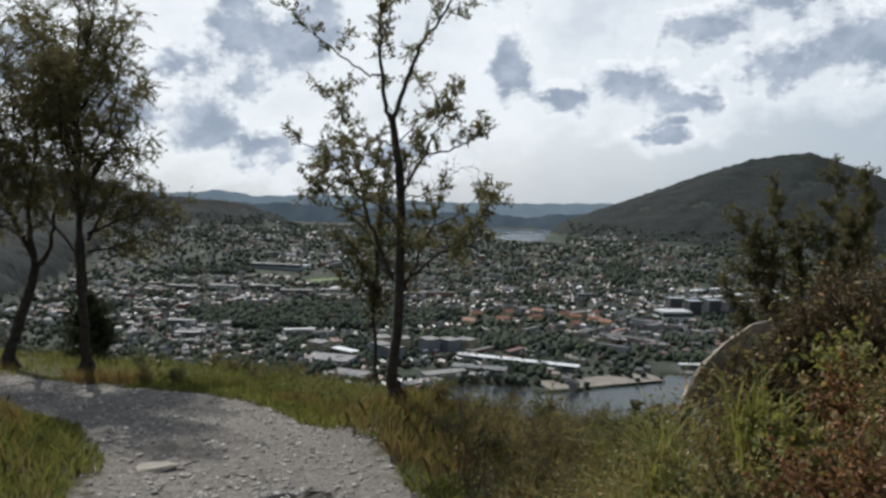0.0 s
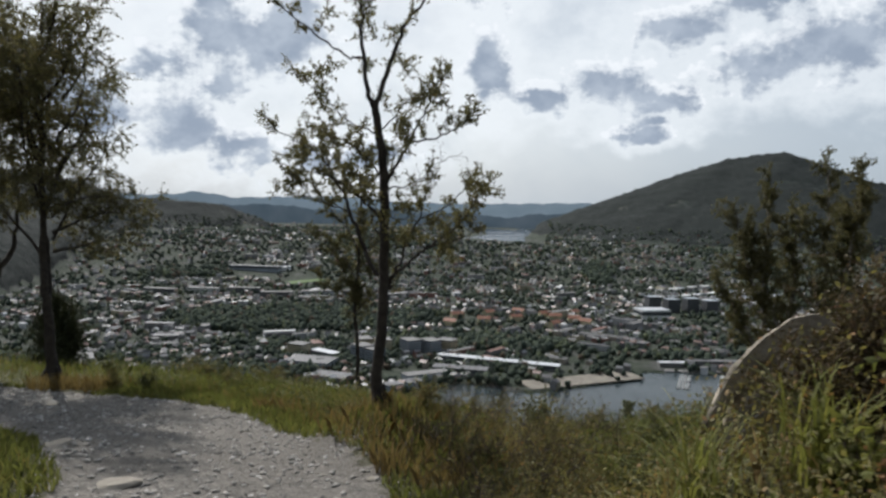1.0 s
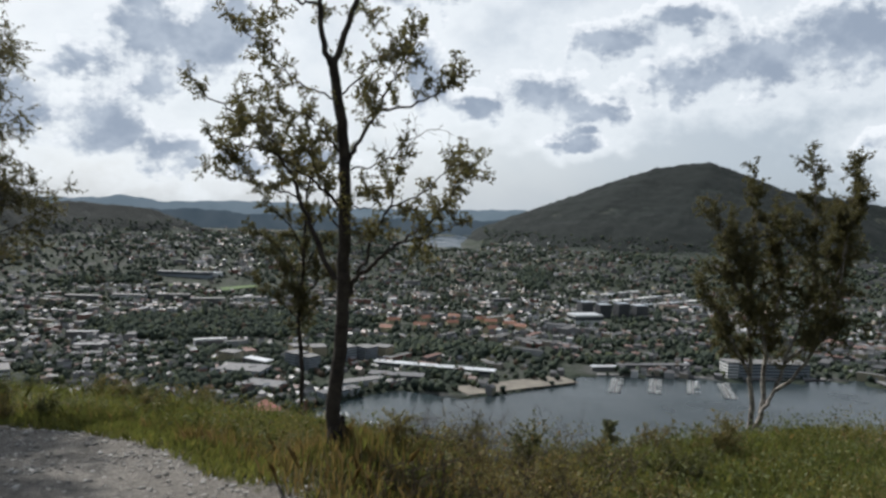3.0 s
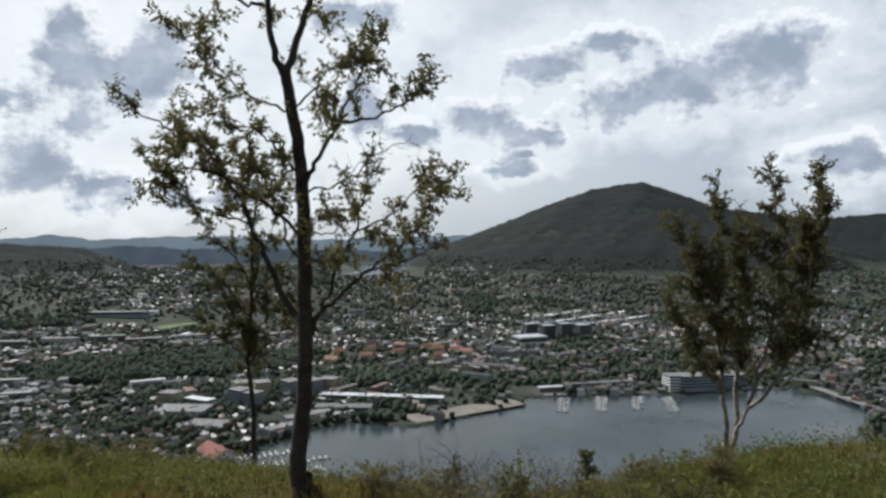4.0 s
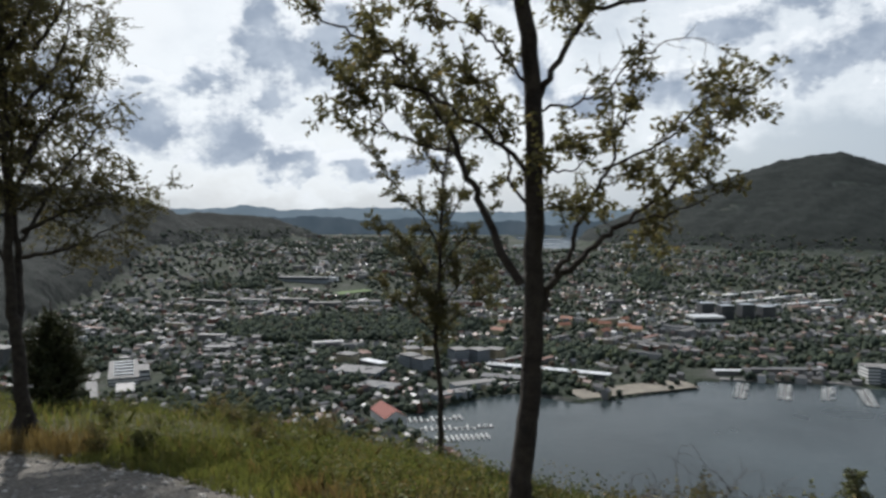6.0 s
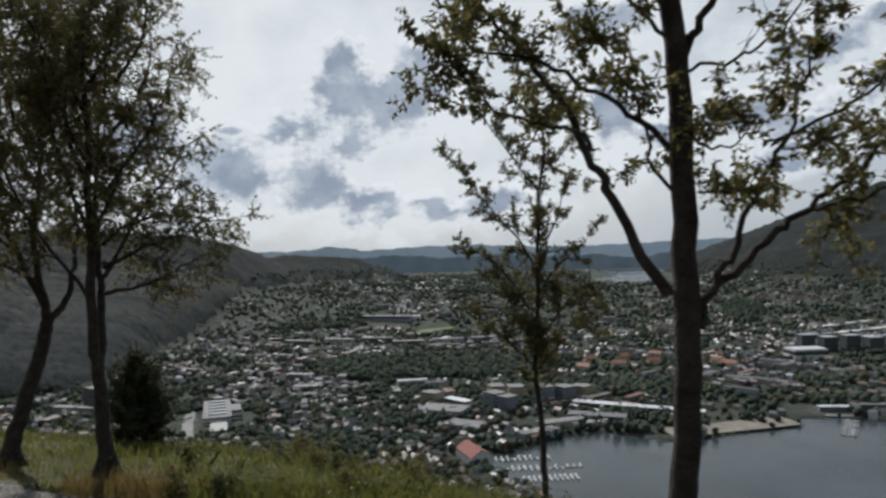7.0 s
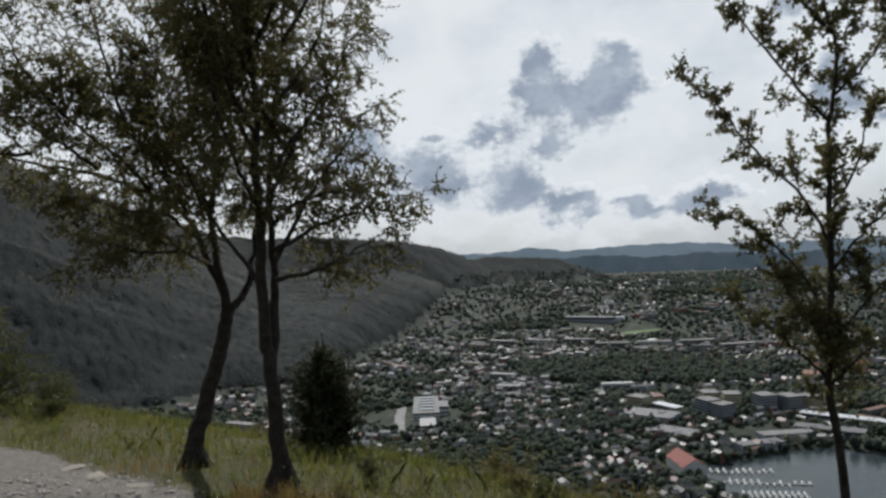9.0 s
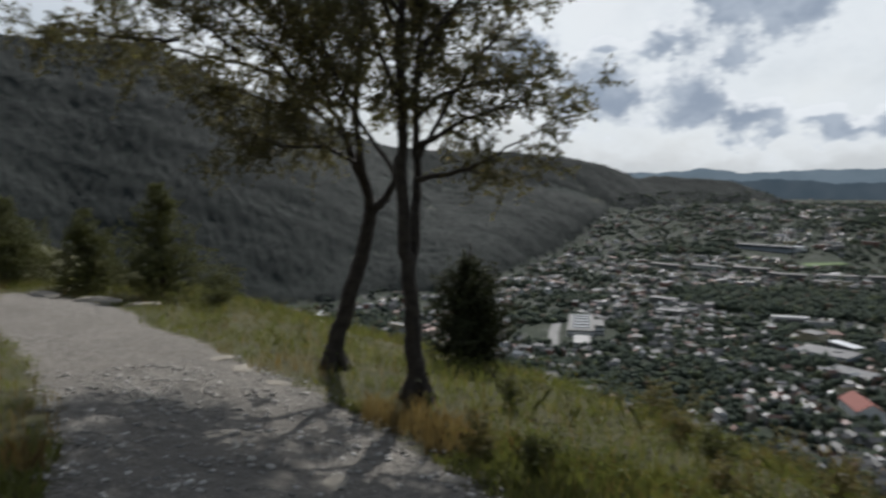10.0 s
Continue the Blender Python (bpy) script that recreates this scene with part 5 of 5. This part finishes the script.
def rock_outcrop():
    """Pale split rock breaking out of the heathery bank, with a hollow under its lip."""
    ob = empty("rock_outcrop", Matrix.Translation((1.5, 3.42, 0.5)), "pale split granite outcrop with a dark hollow in the heathery bank", "rock")
    rock_slab("slab", [(1.12, 0.6), (1.17, 0.69), (1.22, 0.8), (1.29, 0.89), (1.37, 0.965), (1.5, 1.06), (1.7, 1.1), (2.05, 1.06), (2.05, 0.9), (1.68, 0.98), (1.5, 0.95), (1.37, 0.86), (1.28, 0.75), (1.19, 0.59)], 3.36, 3.41, M_GRANITE, ob, 1.0)
    rock_slab("lip", [(1.17, 0.53), (1.23, 0.63), (1.31, 0.74), (1.37, 0.83), (1.48, 0.925), (1.7, 0.97), (2.0, 0.9), (2.0, 0.8), (1.68, 0.87), (1.54, 0.855), (1.46, 0.79), (1.4, 0.7), (1.32, 0.6), (1.23, 0.52)], 3.31, 3.38, M_GRANITE, ob, 4.0)
    rock_slab("ledge", [(1.2, 0.45), (1.31, 0.67), (1.42, 0.715), (1.55, 0.715), (1.75, 0.66), (1.95, 0.55), (1.95, 0.3), (1.25, 0.35)], 3.27, 3.38, M_GRANITE, ob, 7.0)
    rock_slab("core", [(1.26, 0.4), (1.27, 0.7), (1.31, 0.82), (1.36, 0.885), (1.42, 0.945), (1.53, 1.02), (1.7, 1.06), (2.05, 1.03), (2.05, 0.3)], 3.39, 3.44, M_GRANITE, ob, 9.0)


rock_outcrop()
boulder("boulder", "small pinkish rock in the grass bank", 1.5, 2.1, 0.42, (0.22, 0.2, 0.2), 30, 5.0)
for _x, _y, _s, _t in [(-15.2, 13.6, 0.5, 20), (-14.3, 13.9, 0.4, 70), (-16.6, 13.2, 0.45, 0)]:
    boulder("rock", "low flat rock at the far bend of the path", _x, _y, ground_z(_x, _y), (_s, _s * 0.6, _s * 0.25), _t, _x)
for _k, (_x, _y, _s) in enumerate([(-0.38, 5.95, 0.09), (-2.35, 5.75, 0.2), (-3.3, 6.8, 0.18), (-4.9, 9.9, 0.14), (-8.3, 11.75, 0.2), (-7.4, 11.5, 0.16), (-4.4, 10.5, 0.12), (-8.9, 11.9, 0.18)]):
    boulder("path_stone", "flat pale stone bedded in the gravel path", _x, _y, ground_z(_x, _y) + _s * 0.02, (_s, _s * 0.55, _s * 0.14), 37 * _k, 2.0 * _k)


def build_gravel():
    x, y = RNG.uniform(-9, 0.3, 46000), RNG.uniform(2.5, 12.5, 46000)
    dep = path_depth(x, y)
    ok = (dep > -0.12) & (wave(x, y, 0.8, 2.2) + RNG.uniform(-1, 1, x.shape) > -0.1)
    x, y = x[ok], y[ok]
    n = len(x)
    s = 0.007 + 0.034 * RNG.random(n) ** 4.0
    z = land_height(x, y) + s * 0.15
    bm = bmesh.new()
    bmesh.ops.create_icosphere(bm, subdivisions=1, radius=1)
    base = np.array([v.co[:] for v in bm.verts])
    tri = np.array([[v.index for v in f.verts] for f in bm.faces])
    bm.free()
    P = base[None] * RNG.uniform(0.6, 1.2, (n, len(base), 1)) * np.array([1, 0.75, 0.45])
    a = RNG.uniform(0, 6.28, n)[:, None]
    V = np.stack([x[:, None] + (P[..., 0] * np.cos(a) - P[..., 1] * np.sin(a)) * s[:, None], y[:, None] + (P[..., 0] * np.sin(a) + P[..., 1] * np.cos(a)) * s[:, None], z[:, None] + P[..., 2] * s[:, None]], -1)
    F = (tri[None] + (np.arange(n) * len(base))[:, None, None]).reshape(-1, 3)
    tagged(link_mesh("gravel", array_mesh("gravel", V.reshape(-1, 3), F), M_GRAVEL), "loose grey gravel scattered over the path", "gravel", kind="stuff")


build_gravel()


# ---- grass and heath ----
def blades(name, label, x, y, height, width, mat, lean=0.5, cat="grass"):
    n = len(x)
    z = land_height(x, y) - 0.01
    a = RNG.uniform(0, 6.28, n)
    b = RNG.uniform(0, 6.28, n)
    h = height * RNG.uniform(0.5, 1.25, n)
    w = width * RNG.uniform(0.7, 1.3, n)
    ln = lean * RNG.uniform(0.2, 1.0, n) * h
    sx, sy = np.cos(a) * w / 2, np.sin(a) * w / 2
    dx, dy = np.cos(b) * ln, np.sin(b) * ln
    root = np.stack([x, y, z], -1)
    side = np.stack([sx, sy, np.zeros(n)], -1)
    midp = root + np.stack([dx * 0.35, dy * 0.35, h * 0.6], -1)
    tip = root + np.stack([dx, dy, h * (1 - 0.25 * lean)], -1)
    V = np.stack([root - side, root + side, midp + side * 0.8, tip, midp - side * 0.8], 1).reshape(-1, 3)
    k = np.arange(n)[:, None] * 5
    return tagged(link_mesh(name, array_mesh(name, V, (k + np.arange(5)[None])), mat), label, cat, kind="stuff")


def near_scatter(n, spread=1.0):
    """Places on the hilltop, thicker round the path, none on the trodden gravel."""
    m = int(n * 0.68)
    x = np.concatenate([RNG.uniform(-6.5, 5.5, m), RNG.uniform(-20, 9, n - m)])
    y = np.concatenate([RNG.uniform(0.4, 11.5, m), RNG.uniform(0, 18, n - m)])
    ok = (path_depth(x, y) < 0.03 + 0.12 * wave(x, y, 0.5, 1.0)) & (y < np.interp(x, EDGE_X, EDGE_Y) + 3.5)
    return x[ok], y[ok]


def build_cover():
    x, y = near_scatter(240000)
    tone = wave(x, y, 1.1, 5.0) + 0.5 * wave(x, y, 0.35, 3.0)
    d = -path_depth(x, y)
    lush = (x > 1.5) & (y > 4.8) & (wave(x, y, 1.6, 4.0) > -0.45)  # green clumps on the brow
    heath = ((x > 0.35) & (y < 9) | ((tone > 0.3) & (d > 0.6))) & ~lush
    fawn = (((x + 0.1) / 1.0) ** 2 + ((y - 6.9) / 1.1) ** 2 < 1) & (RNG.random(x.shape) < 0.35)
    g = (~heath & (tone < 0.35) | lush) & ~fawn
    blades("grass", "green grass edging the path and covering the brow", x[g], y[g], 0.17 * (0.6 + np.clip(d[g], 0, 1.2) * 0.6), 0.011, M_GRASS, 0.6)
    s = ~g & ~heath | fawn | ((RNG.random(x.shape) < np.where(heath, 0.12, 0.08)) & (d > 0.4))
    blades("dry_grass", "reddish dry grass among the green", x[s], y[s], 0.24, 0.008, M_STRAW, 0.5)
    # leafy herbs and heather: sprigs of small leaves round short stems
    for name, label, sel, mat, tall, size in (
            ("heather", "brown-green heather and bilberry scrub on the bank", heath, M_HEATH, 0.34, 0.024),
            ("herbs", "bright green low herbs and ferns on the brow", (tone > -0.2) & (tone < 0.6) & (d > 0.6) & (x < 0.6) | lush & (tone > -0.5), M_HERB, 0.26, 0.036)):
        idx = np.nonzero(sel)[0]
        idx = idx[RNG.random(len(idx)) < (0.26 if name == "heather" else 0.16)]
        px, py = np.repeat(x[idx], 8), np.repeat(y[idx], 8)
        n = len(px)
        px, py = px + RNG.normal(0, 0.05, n), py + RNG.normal(0, 0.05, n)
        hh = tall * np.repeat(RNG.uniform(0.5, 1.3, len(idx)) * (1 + 0.5 * wave(x[idx], y[idx], 0.7, 8.0)), 8)
        base = np.stack([px, py, land_height(px, py) + hh * RNG.random(n)], -1)
        D = RNG.normal(size=(n, 3)) + np.array([0, 0, 0.5])
        D /= np.linalg.norm(D, axis=1, keepdims=True)
        S = (size * RNG.uniform(0.6, 1.3, n))[:, None]
        side = np.cross(D, RNG.normal(size=(n, 3)))
        side /= np.linalg.norm(side, axis=1, keepdims=True)
        V = np.stack([base, base + D * S * 0.5 + side * S * 0.28, base + D * S, base + D * S * 0.5 - side * S * 0.28], 1).reshape(-1, 3)
        tagged(link_mesh(name, array_mesh(name, V, np.arange(n * 4).reshape(-1, 4)), mat), label, "scrub", kind="stuff")


build_cover()


def tussock(x, y, n, height, seed):
    """A tuft of long arching grass blades."""
    r = np.random.default_rng(seed)
    V, F = [], []
    z = ground_z(x, y)
    for k in range(n):
        a, w = r.uniform(0, 6.283), r.uniform(0.004, 0.008)
        h, reach = height * r.uniform(0.6, 1.2), height * r.uniform(0.2, 0.9)
        bx, by = r.normal(0, 0.05, 2)
        for i in range(5):
            t = i / 4
            px, py = bx + math.cos(a) * reach * t * t, by + math.sin(a) * reach * t * t
            pz = h * (t * 1.5 - 0.75 * t * t)
            ww = w * (1 - t * 0.9)
            V += [(px - math.sin(a) * ww, py + math.cos(a) * ww, pz - 0.01), (px + math.sin(a) * ww, py - math.cos(a) * ww, pz - 0.01)]
            if i:
                b = len(V)
                F.append((b - 4, b - 3, b - 1, b - 2))
    ob = link_mesh("grass_tussock", poly_mesh("grass_tussock", V, F), M_YOUNG)
    ob.matrix_world = pose(x, y, z)
    return tagged(ob, "tuft of long arching green grass on the bank", "grass", "grass tussocks")


for _k, (_x, _y, _h) in enumerate([(0.72, 2.55, 0.42), (0.95, 2.85, 0.45), (0.85, 2.2, 0.4), (1.15, 2.5, 0.42), (0.6, 2.9, 0.36), (0.5, 3.4, 0.3), (-3.6, 5.2, 0.35), (-3.3, 4.6, 0.35)]):
    tussock(_x, _y, 90, _h, 100 + _k)


def bare_shrub(x, y, height, seed, leaves, label, mat=None, size=0.03):
    pl = Plant(seed)
    base = np.array((x, y, ground_z(x, y) - 0.02))
    for k in range(7):
        d = pl.unit() * 0.35 + np.array([0, 0, 1.0])
        pl.twig(base, d / np.linalg.norm(d), height * pl.r.uniform(0.6, 1.1), 0.004, leaves, size, 0.0, 2)
    ob = empty("shrub", Matrix.Translation(base), label, "shrub")
    inv = Matrix.Translation(-Vector(base))
    for me, nm, m in ((pl.stem_mesh("twigwork", lambda r: True), "twigwork", M_TWIG), (pl.leaf_mesh("foliage", 0.5), "foliage", mat or M_HEATH)):
        me.transform(inv)
        link_mesh(nm, me, m, ob)["kind"] = "stuff"


for _k, (_x, _y, _h, _n) in enumerate([(0.24, 5.84, 0.62, 4), (0.6, 6.1, 0.5, 5), (0.1, 6.6, 0.45, 8), (0.8, 5.3, 0.5, 9), (1.3, 6.4, 0.45, 10), (0.35, 4.9, 0.4, 10), (1.8, 7.0, 0.5, 8), (1.0, 7.1, 0.5, 6), (0.7, 7.7, 0.55, 3), (1.5, 7.6, 0.5, 3), (0.2, 7.8, 0.5, 4)]):
    bare_shrub(_x, _y, _h, 60 + _k, _n, "low twiggy shrub with few leaves in the heath")
SCRUB = {"bank": ("olive and russet heather on the bank", M_HEATH, 260, 0.015), "heather": ("dark heather bush on top of the bank", M_BUSH, 330, 0.014), "red": ("bilberry bush with reddish leaves", M_RED, 280, 0.017),
         "young": ("bright yellow-green willow sprig on the bank", M_YOUNG, 80, 0.034), "scrub": ("low olive scrub beyond the bend", M_NEEDLE, 60, 0.045),
         "brow": ("low olive heather clump on the grassy brow", M_HEATH, 110, 0.024), "fern": ("low dark green leafy clump on the brow", M_NEEDLE, 70, 0.032)}
for _k, (_x, _y, _h, _kind) in enumerate([
        (1.05, 1.75, 0.3, "red"), (1.25, 1.9, 0.3, "bank"), (1.5, 1.75, 0.34, "red"), (1.0, 2.1, 0.26, "bank"), (1.75, 1.9, 0.32, "red"), (1.62, 2.05, 0.3, "bank"), (1.4, 1.6, 0.28, "bank"), (1.35, 2.2, 0.28, "red"), (1.2, 1.55, 0.3, "red"), (0.85, 1.8, 0.24, "heather"),
        (1.7, 2.6, 0.34, "heather"), (1.95, 2.4, 0.36, "heather"), (2.15, 2.8, 0.36, "heather"), (1.9, 2.95, 0.34, "heather"), (2.4, 2.5, 0.36, "heather"), (2.05, 3.2, 0.36, "heather"), (2.3, 3.3, 0.34, "heather"),
        (1.55, 2.35, 0.24, "young"), (1.8, 2.15, 0.26, "young"), (2.2, 3.05, 0.46, "young"), (1.15, 2.3, 0.22, "young"), (1.95, 3.25, 0.3, "young"), (1.68, 3.12, 0.4, "heather"), (1.5, 3.0, 0.4, "heather"), (1.45, 2.7, 0.34, "heather"), (1.42, 2.86, 0.36, "heather"), (1.33, 2.72, 0.3, "heather"), (1.78, 2.98, 0.46, "heather"), (1.85, 3.15, 0.42, "heather"), (1.56, 2.7, 0.34, "heather"), (1.6, 2.88, 0.36, "heather"), (1.68, 2.8, 0.4, "heather"), (1.95, 2.7, 0.42, "heather"),
        (-16.5, 15.6, 0.9, "scrub"), (-14.6, 15.9, 0.8, "scrub"), (-19.6, 14.6, 1.0, "scrub"), (-18.0, 15.4, 0.9, "scrub"), (-21.5, 14.6, 1.1, "scrub"), (-13.6, 15.2, 0.5, "scrub"),
        (-0.27, 8.6, 0.28, "fern"), (0.0, 7.3, 0.3, "brow"), (0.42, 8.0, 0.32, "brow"), (0.87, 8.8, 0.34, "brow"), (1.19, 7.9, 0.34, "fern"), (1.2, 6.9, 0.32, "brow"), (1.86, 7.8, 0.36, "brow"), (2.78, 8.9, 0.4, "brow"), (2.4, 7.3, 0.38, "fern"), (1.74, 6.3, 0.34, "brow"), (0.5, 6.3, 0.3, "brow"), (3.3, 8.2, 0.42, "brow"), (2.1, 5.4, 0.36, "brow"), (1.5, 5.2, 0.32, "fern"),
        (-4.6, 11.0, 0.26, "brow"), (-4.1, 11.0, 0.24, "fern"), (-4.4, 14.1, 0.4, "brow"), (-3.2, 12.0, 0.32, "fern"), (-3.1, 13.4, 0.36, "brow"), (-2.5, 12.4, 0.34, "brow"), (-2.0, 12.7, 0.36, "fern"), (-1.5, 12.3, 0.34, "brow"), (-3.7, 12.8, 0.3, "brow"), (-2.9, 11.3, 0.28, "brow"), (-5.3, 12.6, 0.3, "fern")]):
    _label, _mat, _n, _size = SCRUB[_kind]
    bare_shrub(_x, _y, _h, 80 + _k, _n, _label, _mat, _size)
